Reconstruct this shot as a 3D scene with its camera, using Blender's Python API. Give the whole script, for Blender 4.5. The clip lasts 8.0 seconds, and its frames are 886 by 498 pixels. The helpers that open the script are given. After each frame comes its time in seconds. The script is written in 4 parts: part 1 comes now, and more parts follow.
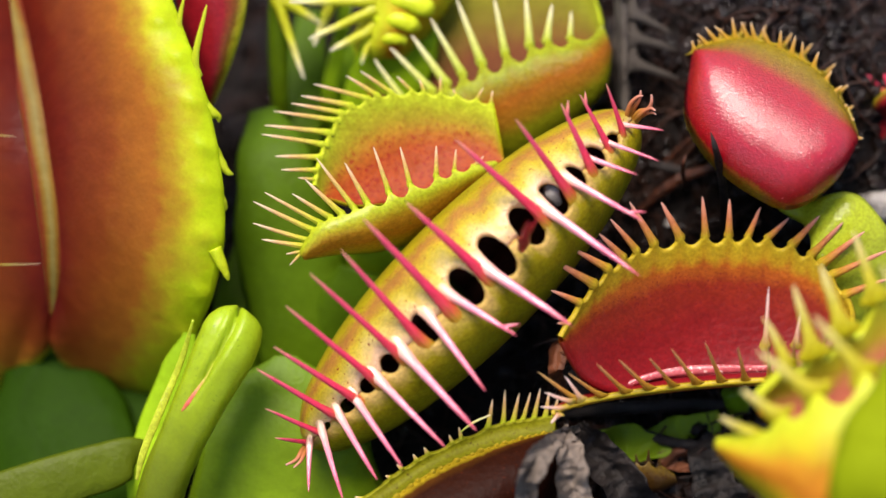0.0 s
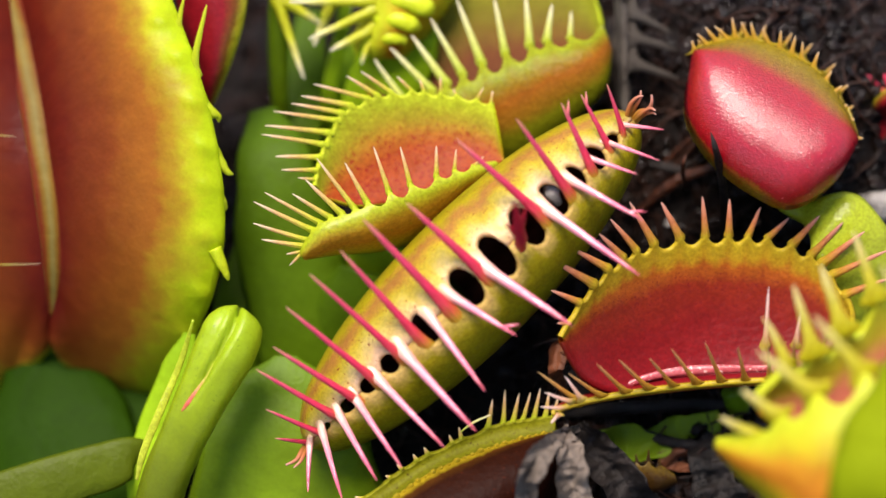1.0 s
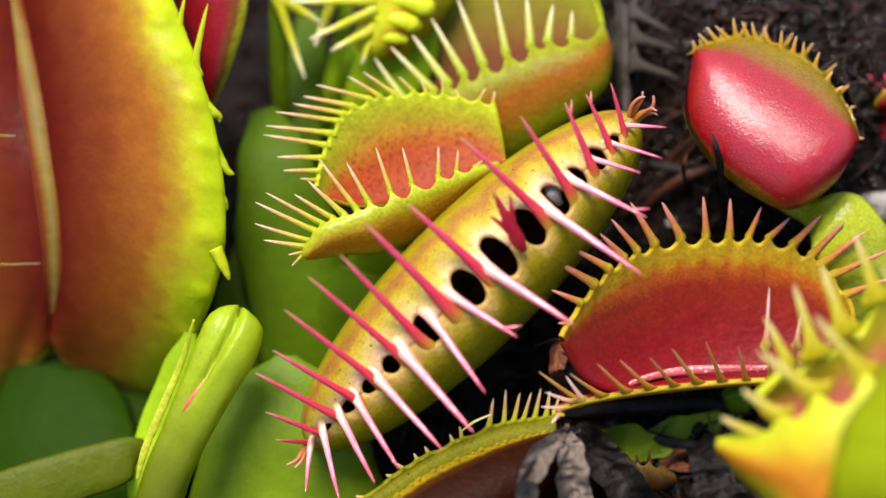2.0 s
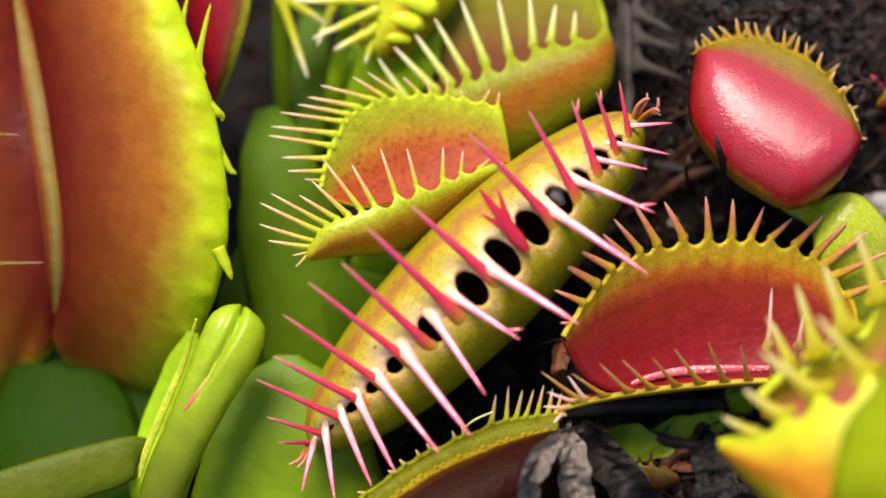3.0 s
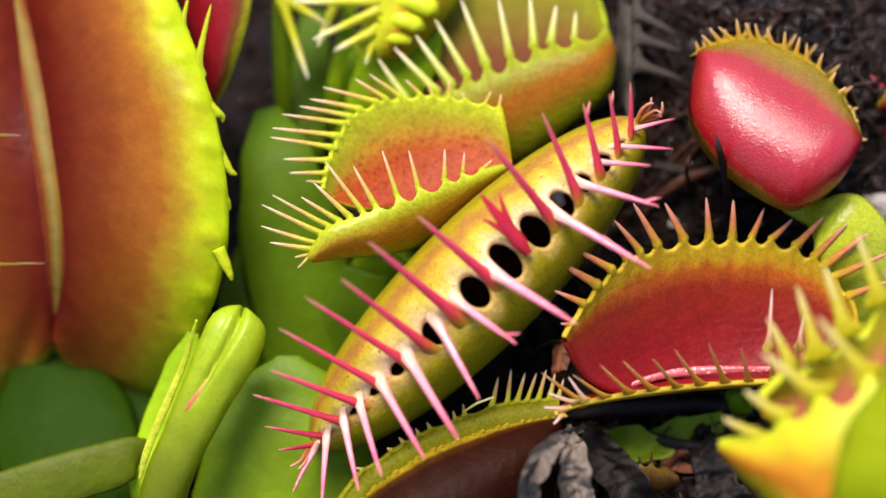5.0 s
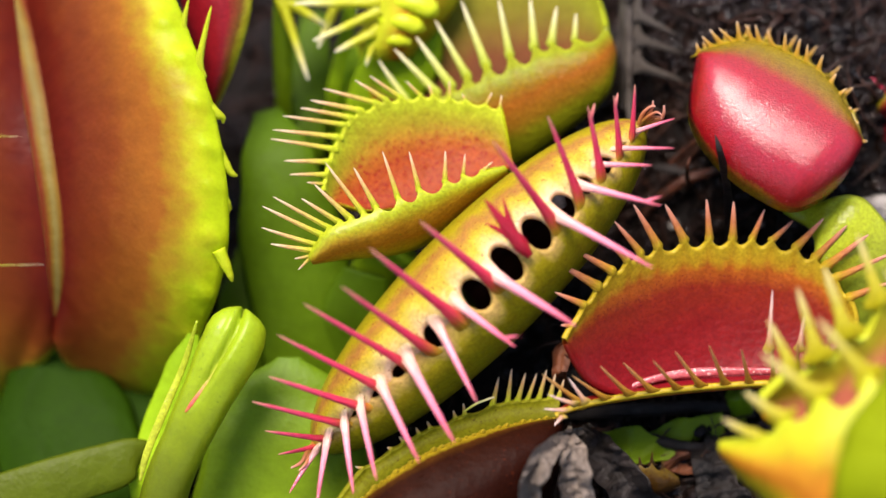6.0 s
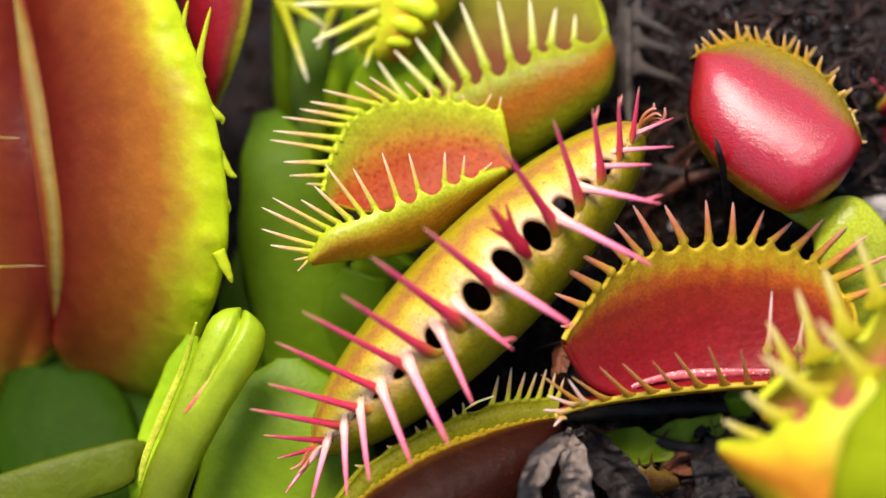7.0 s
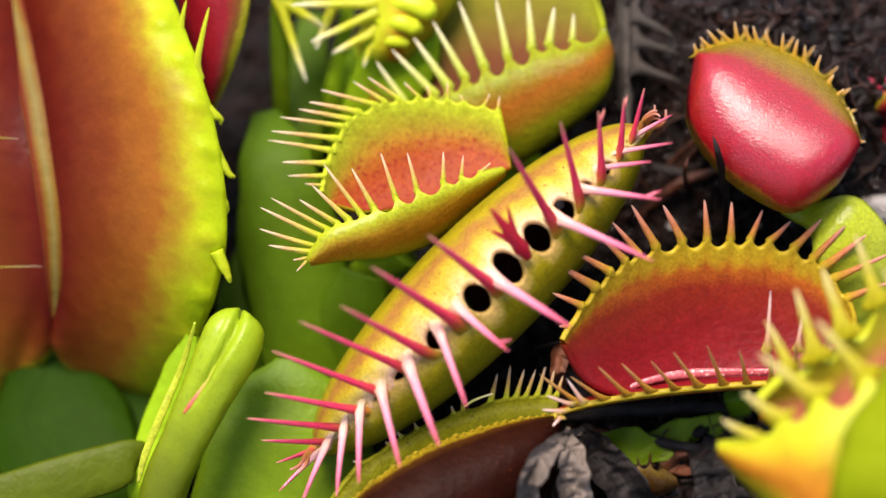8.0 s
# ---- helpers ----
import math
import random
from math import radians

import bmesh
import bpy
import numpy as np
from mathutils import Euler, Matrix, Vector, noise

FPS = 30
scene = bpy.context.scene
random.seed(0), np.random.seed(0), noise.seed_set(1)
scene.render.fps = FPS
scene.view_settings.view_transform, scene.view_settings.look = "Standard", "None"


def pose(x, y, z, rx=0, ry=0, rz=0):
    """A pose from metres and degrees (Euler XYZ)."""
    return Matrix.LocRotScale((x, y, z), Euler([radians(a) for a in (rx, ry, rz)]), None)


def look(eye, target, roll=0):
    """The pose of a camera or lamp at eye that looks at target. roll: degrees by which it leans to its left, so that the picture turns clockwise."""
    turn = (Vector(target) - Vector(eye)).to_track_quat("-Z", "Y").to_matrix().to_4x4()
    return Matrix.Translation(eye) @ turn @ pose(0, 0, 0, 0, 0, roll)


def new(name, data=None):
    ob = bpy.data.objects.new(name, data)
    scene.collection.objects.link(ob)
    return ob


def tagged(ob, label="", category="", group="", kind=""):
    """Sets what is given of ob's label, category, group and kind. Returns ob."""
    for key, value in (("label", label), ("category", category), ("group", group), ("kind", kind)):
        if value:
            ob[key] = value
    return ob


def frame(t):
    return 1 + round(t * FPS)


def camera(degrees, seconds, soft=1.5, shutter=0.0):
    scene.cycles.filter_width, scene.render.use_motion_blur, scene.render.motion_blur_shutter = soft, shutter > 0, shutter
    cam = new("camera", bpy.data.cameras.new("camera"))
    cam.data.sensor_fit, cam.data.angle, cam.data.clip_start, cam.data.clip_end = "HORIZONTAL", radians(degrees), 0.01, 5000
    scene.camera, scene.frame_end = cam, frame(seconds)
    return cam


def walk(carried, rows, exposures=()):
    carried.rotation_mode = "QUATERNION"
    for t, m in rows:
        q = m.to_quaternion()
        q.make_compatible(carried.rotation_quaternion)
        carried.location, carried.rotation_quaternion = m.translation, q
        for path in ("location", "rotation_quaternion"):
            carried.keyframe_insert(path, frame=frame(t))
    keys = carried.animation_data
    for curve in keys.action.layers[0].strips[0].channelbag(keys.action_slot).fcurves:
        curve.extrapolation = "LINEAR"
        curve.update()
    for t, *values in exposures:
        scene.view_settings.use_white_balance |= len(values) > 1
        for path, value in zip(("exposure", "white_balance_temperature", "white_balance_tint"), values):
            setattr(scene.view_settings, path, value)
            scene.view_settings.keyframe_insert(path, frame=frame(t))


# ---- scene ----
cam = camera(20, 8.0, soft=1.5)

# The bed is laid out on a sheet square to the view: 28 units to the millimetre,
# x to the right, y down the slope, w millimetres out of the sheet, towards the lens.
DIST = 158.8
PITCH = radians(60)
RIGHT = Vector((1, 0, 0))
UP = Vector((0, math.sin(PITCH), math.cos(PITCH)))
OUT = Vector((0, -math.cos(PITCH), math.sin(PITCH)))
ORIGIN = Vector((0, 0, 0.0145))
MM = 0.001


def at(x, y, w=0.0):
    """A place of the sheet in metres."""
    k = (1 - w / DIST) / 28
    return ORIGIN + (RIGHT * ((x - 784) * k) + UP * ((441 - y) * k) + OUT * w) * MM


def way(x, y, w=0.0):
    """A vector on the sheet in metres."""
    return (RIGHT * (x / 28) - UP * (y / 28) + OUT * w) * MM


def sheet(p):
    """The x, y and w of a place on the sheet."""
    v = (p - ORIGIN) / MM
    w = v.dot(OUT)
    k = (1 - w / DIST) / 28
    return 784 + v.dot(RIGHT) / k, 441 - v.dot(UP) / k, w


EYE = ORIGIN + OUT * DIST * MM
DRIFT = [(0, 0, 0), (1.5, 0, 0), (3.0, 5.8, -1), (3.5, 6, 0), (4.5, 6.3, 0.4), (6.0, 7, 3.2), (6.5, 7.4, 5),
         (7.0, 6, 5), (7.5, 5, 5), (8.0, 3.5, 5)]
walk(cam, [(t, look(EYE, ORIGIN + way(-dx, -dy))) for t, dx, dy in DRIFT],
     [(0, 0.71, 6900, 15), (4.5, 0.8, 6900, 16), (8, 0.84, 6950, 18)])
cam.data.dof.use_dof = True
cam.data.dof.focus_distance = 0.159
cam.data.dof.aperture_fstop = 15.0

# ---- light ----
world = bpy.data.worlds.new("sky")
scene.world = world
world.use_nodes = True
wn = world.node_tree.nodes
sky = wn.new("ShaderNodeTexSky")
sky.sky_type, sky.sun_disc = "NISHITA", False
SUN_ELEV, SUN_AZ = radians(75), radians(-45)
sky.sun_elevation, sky.sun_rotation = SUN_ELEV, SUN_AZ
world.node_tree.links.new(sky.outputs[0], wn["Background"].inputs[0])
wn["Background"].inputs[1].default_value = 0.155
sun = new("sun", bpy.data.lights.new("sun", "SUN"))
sun.data.energy, sun.data.angle, sun.data.color = 4.5, radians(27), (1, 0.95, 0.87)
sun_from = Vector((math.sin(SUN_AZ) * math.cos(SUN_ELEV), math.cos(SUN_AZ) * math.cos(SUN_ELEV), math.sin(SUN_ELEV)))
sun.matrix_world = look(sun_from * 2, (0, 0, 0))


# ---- materials ----
def lin(h):
    """A linear colour from a six-digit tone."""
    v = [int(h[i:i + 2], 16) / 255 for i in (0, 2, 4)]
    return tuple(c / 12.92 if c <= 0.04045 else ((c + 0.055) / 1.055) ** 2.4 for c in v) + (1,)


class Nodes:
    """Short hand for building one node material."""

    def __init__(self, name, unit=1.0):
        self.unit = unit
        self.mat = bpy.data.materials.new(name)
        self.mat.use_nodes = True
        self.tree = self.mat.node_tree
        self.bsdf = self.tree.nodes["Principled BSDF"]
        self.output = self.tree.nodes["Material Output"]

    def add(self, kind, **values):
        node = self.tree.nodes.new(kind)
        for key, value in values.items():
            node.inputs[key].default_value = value
        return node

    def link(self, a, b):
        self.tree.links.new(a, b)

    def noise(self, scale, detail=4.0, rough=0.6):
        n = self.add("ShaderNodeTexNoise", Scale=scale * self.unit, Detail=detail, Roughness=rough)
        c = self.tree.nodes.get("coords") or self.tree.nodes.new("ShaderNodeTexCoord")
        c.name = "coords"
        self.link(c.outputs["Object"], n.inputs["Vector"])
        return n.outputs["Fac"]

    def ramp(self, fac, stops):
        r = self.tree.nodes.new("ShaderNodeValToRGB")
        e = r.color_ramp.elements
        while len(e) < len(stops):
            e.new(0.5)
        for el, (pos, col) in zip(e, stops):
            el.position, el.color = pos, (lin(col) if isinstance(col, str) else col)
        self.link(fac, r.inputs["Fac"])
        return r.outputs["Color"]

    def math(self, op, a, b):
        m = self.tree.nodes.new("ShaderNodeMath")
        m.operation = op
        for i, v in enumerate((a, b)):
            if isinstance(v, (int, float)):
                m.inputs[i].default_value = v
            else:
                self.link(v, m.inputs[i])
        return m.outputs[0]

    def mix(self, fac, a, b, mode="MIX"):
        m = self.tree.nodes.new("ShaderNodeMix")
        m.data_type, m.blend_type = "RGBA", mode
        for socket, v in ((m.inputs[0], fac), (m.inputs[6], a), (m.inputs[7], b)):
            if isinstance(v, (int, float)):
                socket.default_value = v
            elif isinstance(v, str):
                socket.default_value = lin(v)
            else:
                self.link(v, socket)
        return m.outputs[2]

    def uv(self, axis):
        n = self.tree.nodes.new("ShaderNodeUVMap")
        s = self.tree.nodes.new("ShaderNodeSeparateXYZ")
        self.link(n.outputs[0], s.inputs[0])
        return s.outputs[axis]

    def bump(self, fac, depth, strength=0.6):
        b = self.add("ShaderNodeBump", Strength=strength, Distance=depth)
        self.link(fac, b.inputs["Height"])
        self.link(b.outputs[0], self.bsdf.inputs["Normal"])


def leaf(name, stops, speck=None, speck_at=0.62, speck_size=5200, gloss=0.38, glow=0.25, grain=0.00012,
         grain_size=2200, mottle=0.5, spec=0.3, relief=1.0, coat=0.0, grit=1.0, coat_rough=0.3,
         axis=1, speck_span=None, unit=1.0, ior=1.5):
    """Living plant skin: colour runs over UV y from hinge to margin, broken by mottling and specks."""
    n = Nodes(name, unit)
    coarse, fine = n.noise(220, 3), n.noise(grain_size, 3)
    run = n.math("ADD", n.uv(axis), n.math("MULTIPLY", n.math("SUBTRACT", coarse, 0.5), 0.35 * mottle))
    run = n.math("ADD", run, n.math("MULTIPLY", n.math("SUBTRACT", fine, 0.5), 0.18 * mottle))
    col = n.ramp(run, stops)
    tone = n.ramp(n.noise(700, 4), [(0.3, (0.87, 0.86, 0.86, 1)), (0.7, (1.08, 1.08, 1.08, 1))])
    col = n.mix(1.0, col, tone, "MULTIPLY")
    sand = n.ramp(n.noise(4600, 2), [(0.36, (0.84, 0.8, 0.8, 1)), (0.64, (1.12, 1.12, 1.1, 1))])
    col = n.mix(grit, col, sand, "MULTIPLY")
    if speck:
        dots = n.ramp(n.noise(speck_size, 2), [(speck_at, (0, 0, 0, 1)), (speck_at + 0.07, (1, 1, 1, 1))])
        if speck_span:
            lo, hi = speck_span
            zone = n.ramp(n.uv(axis), [(0.0, (1, 1, 1, 1)), (lo, (1, 1, 1, 1)), (hi, (0, 0, 0, 1))])
            dots = n.mix(1.0, dots, zone, "MULTIPLY")
        col = n.mix(dots, col, speck)
    n.link(col, n.bsdf.inputs["Base Color"])
    n.bsdf.inputs["Roughness"].default_value = gloss
    n.bsdf.inputs["Specular IOR Level"].default_value, n.bsdf.inputs["IOR"].default_value = spec, ior
    n.bsdf.inputs["Coat Weight"].default_value, n.bsdf.inputs["Coat Roughness"].default_value = coat, coat_rough
    height = n.math("ADD", n.math("MULTIPLY", fine, 0.6), n.math("MULTIPLY", n.noise(900, 2), 1.6 * relief))
    n.bump(height, grain)
    tr = n.add("ShaderNodeBsdfTranslucent")
    n.link(col, tr.inputs["Color"])
    mixer = n.tree.nodes.new("ShaderNodeMixShader")
    mixer.inputs[0].default_value = glow
    n.link(n.bsdf.outputs[0], mixer.inputs[1])
    n.link(tr.outputs[0], mixer.inputs[2])
    n.link(mixer.outputs[0], n.output.inputs["Surface"])
    return n.mat


def dry(name, a, b, gloss=0.7, size=500, grain=0.0004, spec=0.4):
    """Soil and dead matter: two tones by noise, with rough relief."""
    n = Nodes(name)
    col = n.ramp(n.noise(size, 6, 0.7), [(0.35, a), (0.68, b)])
    n.link(col, n.bsdf.inputs["Base Color"])
    n.bsdf.inputs["Roughness"].default_value = gloss
    n.bsdf.inputs["Specular IOR Level"].default_value = spec
    n.bump(n.noise(size * 3, 5, 0.7), grain)
    return n.mat


SOIL = dry("peat", "060403", "180d09", 0.5, 500, 0.0009, 0.15)
# The last stops are paled to hold the sun's highlight along the seam.
POD = leaf("pod_skin", [(0.0, "7d7a10"), (0.5, "a49c14"), (0.66, "bca81c"), (0.74, "b67c3c"), (0.78, "c09234"), (0.83, "ccb42c"), (0.88, "d4c04c"), (0.94, "e0c878"), (1.0, "e6c098")],
           "8a2c10", 0.62, 4600, 0.36, spec=0.45, mottle=0.5, glow=0.4)
# Pod skin again, darker: the lower flank's shadow side is in these tones.
POD_LOW = leaf("pod_shaded_skin", [(0.0, "5a5c08"), (0.42, "74720a"), (0.7, "8c8610"), (0.88, "a89a18"), (0.97, "ccac60")],
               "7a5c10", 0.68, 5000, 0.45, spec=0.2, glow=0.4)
POD_IN = leaf("pod_lining", [(0.0, "4a1c10"), (0.75, "74401c"), (0.95, "a07c2c"), (1.0, "c09038")])
ROSE = leaf("rose_tooth", [(0.0, "a09018"), (0.06, "ac8420"), (0.13, "bc5c34"), (0.22, "c83c46"), (0.35, "cc3050"), (0.8, "d04c68"), (1.0, "d89a80")], gloss=0.35, glow=0.2, unit=0.002)
PINK = leaf("pink_tooth", [(0.0, "dcc488"), (0.12, "ecbca4"), (0.4, "ec98a8"), (0.75, "e06c88"), (1.0, "d05868")], gloss=0.24, glow=0.2, spec=0.7, grain=0.00012, unit=0.002)
CORAL = leaf("coral_tooth", [(0.0, "b49a20"), (0.15, "b4842c"), (0.45, "bc7448"), (0.8, "cc8870"), (1.0, "dca898")], glow=0.3, spec=0.3, unit=0.002)
OCHRE = leaf("ochre_tooth", [(0.0, "b09a18"), (0.4, "b88c28"), (0.8, "c8a060"), (1.0, "e8d0b0")], glow=0.3, spec=0.4, unit=0.002)
NEAR_TOOTH = leaf("near_tooth", [(0.0, "c8c020"), (0.4, "d0c844"), (1.0, "e8dca0")], glow=0.5, spec=0.3, unit=0.002)
LIME = leaf("lime_skin", [(0.0, "a4b016"), (0.25, "b0a418"), (0.46, "b4641a"), (0.6, "b47c1a"), (0.72, "b0a81a"), (0.83, "b4c41c"), (1.0, "c6d828")],
            "5c7a10", 0.68, 5200)
LIME_IN = leaf("lime_lining", [(0.0, "983a16"), (0.42, "a04616"), (0.54, "a4601c"), (0.63, "a47c22"), (0.74, "9c8e22"), (0.84, "a2a024"), (0.92, "acb628"), (1.0, "b8c42c")],
               "8c2414", 0.56, 3800, 0.5, spec=0.15, mottle=0.5, speck_span=(0.5, 0.78))
FLANK = leaf("flank_skin", [(0.0, "9ca41a"), (0.12, "a8901c"), (0.28, "b0721c"), (0.48, "ac7c1c"), (0.62, "a2981c"), (0.76, "9eaa1e"), (1.0, "b0bc26")],
             "5c7a10", 0.68, 5200)
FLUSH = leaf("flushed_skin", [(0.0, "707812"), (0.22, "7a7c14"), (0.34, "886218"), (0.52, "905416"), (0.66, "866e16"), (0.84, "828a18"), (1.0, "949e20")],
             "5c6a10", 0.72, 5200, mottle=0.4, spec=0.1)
BLUSH_TOOTH = leaf("blush_tooth", [(0.0, "b49a38"), (0.25, "d0a080"), (0.6, "e4bcae"), (1.0, "f0dcd4")], glow=0.3, spec=0.3, unit=0.002)
FINGER = leaf("finger_tooth", [(0.0, "b8bc1e"), (0.5, "c8cc34"), (0.75, "e4e090"), (1.0, "f4f0d8")], glow=0.35, spec=0.3, unit=0.002)
# Darker copy of the petiole green, with one stalk's shade in the colour.
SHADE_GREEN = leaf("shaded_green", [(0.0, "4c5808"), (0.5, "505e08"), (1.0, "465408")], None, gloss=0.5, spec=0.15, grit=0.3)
LIME_TOOTH = leaf("lime_tooth", [(0.0, "bccc28"), (0.2, "c8c040"), (0.6, "dcb478"), (1.0, "f0e0c4")], glow=0.35, spec=0.25, unit=0.002)
PALE_TOOTH = leaf("pale_tooth", [(0.0, "c0d040"), (0.4, "d8dc80"), (1.0, "f0e8c8")], glow=0.35, unit=0.002)
RUBY_IN = leaf("ruby_lining", [(0.0, "84121e"), (0.4, "7c1616"), (0.66, "842814"), (0.79, "a45618"), (0.87, "b08a1c"), (1.0, "b8a022")],
               "6c1018", 0.6, 7000, gloss=0.42, spec=0.25, grain=0.0001, mottle=0.4, speck_span=(0.7, 0.85))
RUBY = leaf("ruby_skin", [(0.0, "a8981c"), (0.06, "a8101e"), (0.55, "a80e22"), (0.72, "a4201e"), (0.8, "905c14"), (0.88, "8e7412"), (1.0, "968214")],
            "dc5468", 0.68, 5200, 0.2, ior=1.6, grain=0.00017, grain_size=6500, spec=0.9, relief=0.06, mottle=0.3, speck_span=(0.6, 0.72))
BIG_IN = leaf("great_lobe_lining", [(0.0, "4c0e0a"), (0.15, "5a180a"), (0.42, "743612"), (0.66, "90561a"), (0.77, "9c7e1c"), (0.86, "a8a81a"), (0.94, "a4b814"), (1.0, "acc416")],
              None, gloss=0.42, mottle=0.65, grain_size=900, glow=0.25, spec=0.12, grit=0.25, relief=0.3)
CRIMSON = leaf("crimson_tooth", [(0.0, "b01c30"), (1.0, "c82440")], None, gloss=0.3, spec=0.5, unit=0.002)
# Leaf green darkened: the shade below the great trap is in the colour.
SHADOW_GREEN = leaf("shadow_green", [(0.0, "1e3604"), (0.5, "243e05"), (1.0, "2c4806")], None, gloss=0.55, spec=0.04, grit=0.5, mottle=1.0)
RIM_GOLD = leaf("rim_gold", [(0.0, "a08a18"), (1.0, "c0a828")], None, gloss=0.35, spec=0.5, unit=0.002)
GREEN = leaf("petiole_green", [(0.0, "56760c"), (0.5, "6c880e"), (1.0, "7c9810")], None, gloss=0.5, spec=0.2, grit=0.3)
DEEP = leaf("deep_green", [(0.0, "4a680c"), (0.5, "54720e"), (1.0, "608010")], None, gloss=0.5, spec=0.1, glow=0.4, grit=0.3)
BRIGHT = leaf("fresh_green", [(0.0, "789c10"), (0.5, "8cb016"), (1.0, "a4c420")], None, gloss=0.6, spec=0.1, grit=0.3)
SPROUT = leaf("sprout_green", [(0.0, "40480a"), (0.4, "6c7a0e"), (0.7, "8aa016"), (1.0, "96b01c")], "5c7410", 0.66, 5200, gloss=0.35, grit=0.3, mottle=0.3, relief=0.3)
RIB = leaf("pale_rib", [(0.0, "641409"), (0.13, "6a2a10"), (0.19, "76581a"), (0.25, "7c6e3a"), (0.31, "76581a"), (0.37, "6a2a10"), (0.5, "641409"),
                      (0.63, "6a2a10"), (0.69, "76581a"), (0.75, "7c6e3a"), (0.81, "76581a"), (0.87, "6a2a10"), (1.0, "641409")],
           gloss=0.5, grit=0.2, mottle=0.2, spec=0.1, axis=0)
BLUSH = leaf("pink_slit", [(0.0, "a4b82c"), (0.4, "b8b050"), (0.65, "cc7850"), (0.85, "d05850"), (1.0, "c07838")])
FOLD = leaf("hinge_fold", [(0.0, "a83040"), (0.5, "c86870"), (1.0, "b04048")], "f0c8c0", 0.6, 3000, 0.3, spec=0.6)
LEMON = leaf("lemon_skin", [(0.0, "b8c81c"), (0.6, "c0cc20"), (1.0, "ccd830")], None, gloss=0.4, grit=0.3)
NEAR = leaf("near_skin", [(0.0, "a8b01a"), (0.24, "b49a1c"), (0.42, "b86e1a"), (0.56, "bc801c"), (0.7, "b8a81c"), (0.85, "b4b820"), (1.0, "c0c82c")], None, gloss=0.45, grit=0.3, spec=0.2)
NEAR_IN = leaf("near_lining", [(0.0, "b85c48"), (0.5, "bc6a50"), (0.72, "b4a024"), (1.0, "bcc028")], None, gloss=0.45, grit=0.3)
AMBER_IN = leaf("amber_lining", [(0.0, "5c2c1c"), (0.35, "6c3c1c"), (0.55, "706418"), (0.75, "787a18"), (1.0, "80861a")], "8a5a18", 0.66, gloss=0.6, spec=0.1)
PALE_GREEN = leaf("pale_leaf", [(0.0, "a0b422"), (0.5, "b0bc30"), (1.0, "b8c43c")], "c0d080", 0.72, 1500, 0.3)
DUSK = leaf("dusk_skin", [(0.0, "1c0803"), (0.55, "260c05"), (0.9, "2c1208"), (0.945, "4c2c0c"), (0.965, "94801a"), (1.0, "a89024")], "4a1c0c", 0.66, 4200, gloss=0.5, spec=0.06, mottle=0.12)
OLIVE = leaf("olive_lining", [(0.0, "4c5008"), (0.3, "6c6c10"), (0.6, "7a7a12"), (1.0, "8c8c1c")], "54480c", 0.64, 3600, 0.5, spec=0.1)
WINE = leaf("wine_skin", [(0.0, "7a101a"), (0.7, "8a1820"), (0.86, "7c5018"), (0.93, "a8a020"), (1.0, "b4b428")])
SCRAP = leaf("amber_scrap", [(0.0, "38200a"), (0.6, "4c340e"), (1.0, "645010")], "3a1c08", 0.6, gloss=0.4, spec=0.3)
CRUMB = dry("peat_crumb", "080504", "22150f", 0.22, 700, 0.0003, 0.25)
FIBRE = dry("root_fibre", "100806", "3a2014", 0.5, 500, 0.0002, 0.2)
ROOT = dry("root_bark", "1c0c06", "5a2e18", 0.35, 900, 0.0003, 0.4)
HUSK = dry("dry_husk", "2a2521", "645c54", 0.7, 500, 0.0003, 0.1)
STONE = dry("pale_grit", "6a6460", "b0aaa4", 0.5, 900, 0.0003)
ASH = dry("dead_leaf_grey", "1e1613", "84766a", 0.6, 520, 0.0008)
CHAR = dry("dead_leaf_black", "0c0a09", "2a2422", 0.5, 420, 0.0006, 0.2)
RUST = dry("dead_leaf_brown", "3a1c10", "8a5030", 0.55, 380, 0.0004)


# ---- builders ----
def mesh_of(name, verts, faces, mats, slots=None, uvs=None, smooth=True):
    me = bpy.data.meshes.new(name)
    me.from_pydata([tuple(v) for v in verts], [], faces)
    for m in mats:
        me.materials.append(m)
    if slots:
        me.polygons.foreach_set("material_index", slots)
    if uvs:
        layer = me.uv_layers.new(name="UVMap")
        idx = np.empty(len(me.loops), dtype=np.int32)
        me.loops.foreach_get("vertex_index", idx)
        layer.data.foreach_set("uv", np.array(uvs, dtype=np.float32)[idx].ravel())
    if smooth:
        me.polygons.foreach_set("use_smooth", [True] * len(me.polygons))
    me.update()
    return me


def under(ob, parent, m=None):
    """Make ob a part of parent; m is its pose in the parent's space."""
    ob.parent = parent
    if m is not None:
        ob.matrix_basis = m
    return ob


def thing(name, place, label, category, group=""):
    ob = new(name)
    ob.empty_display_size = 0.002
    ob.matrix_basis = Matrix.Translation(place)
    return tagged(ob, label, category, group)


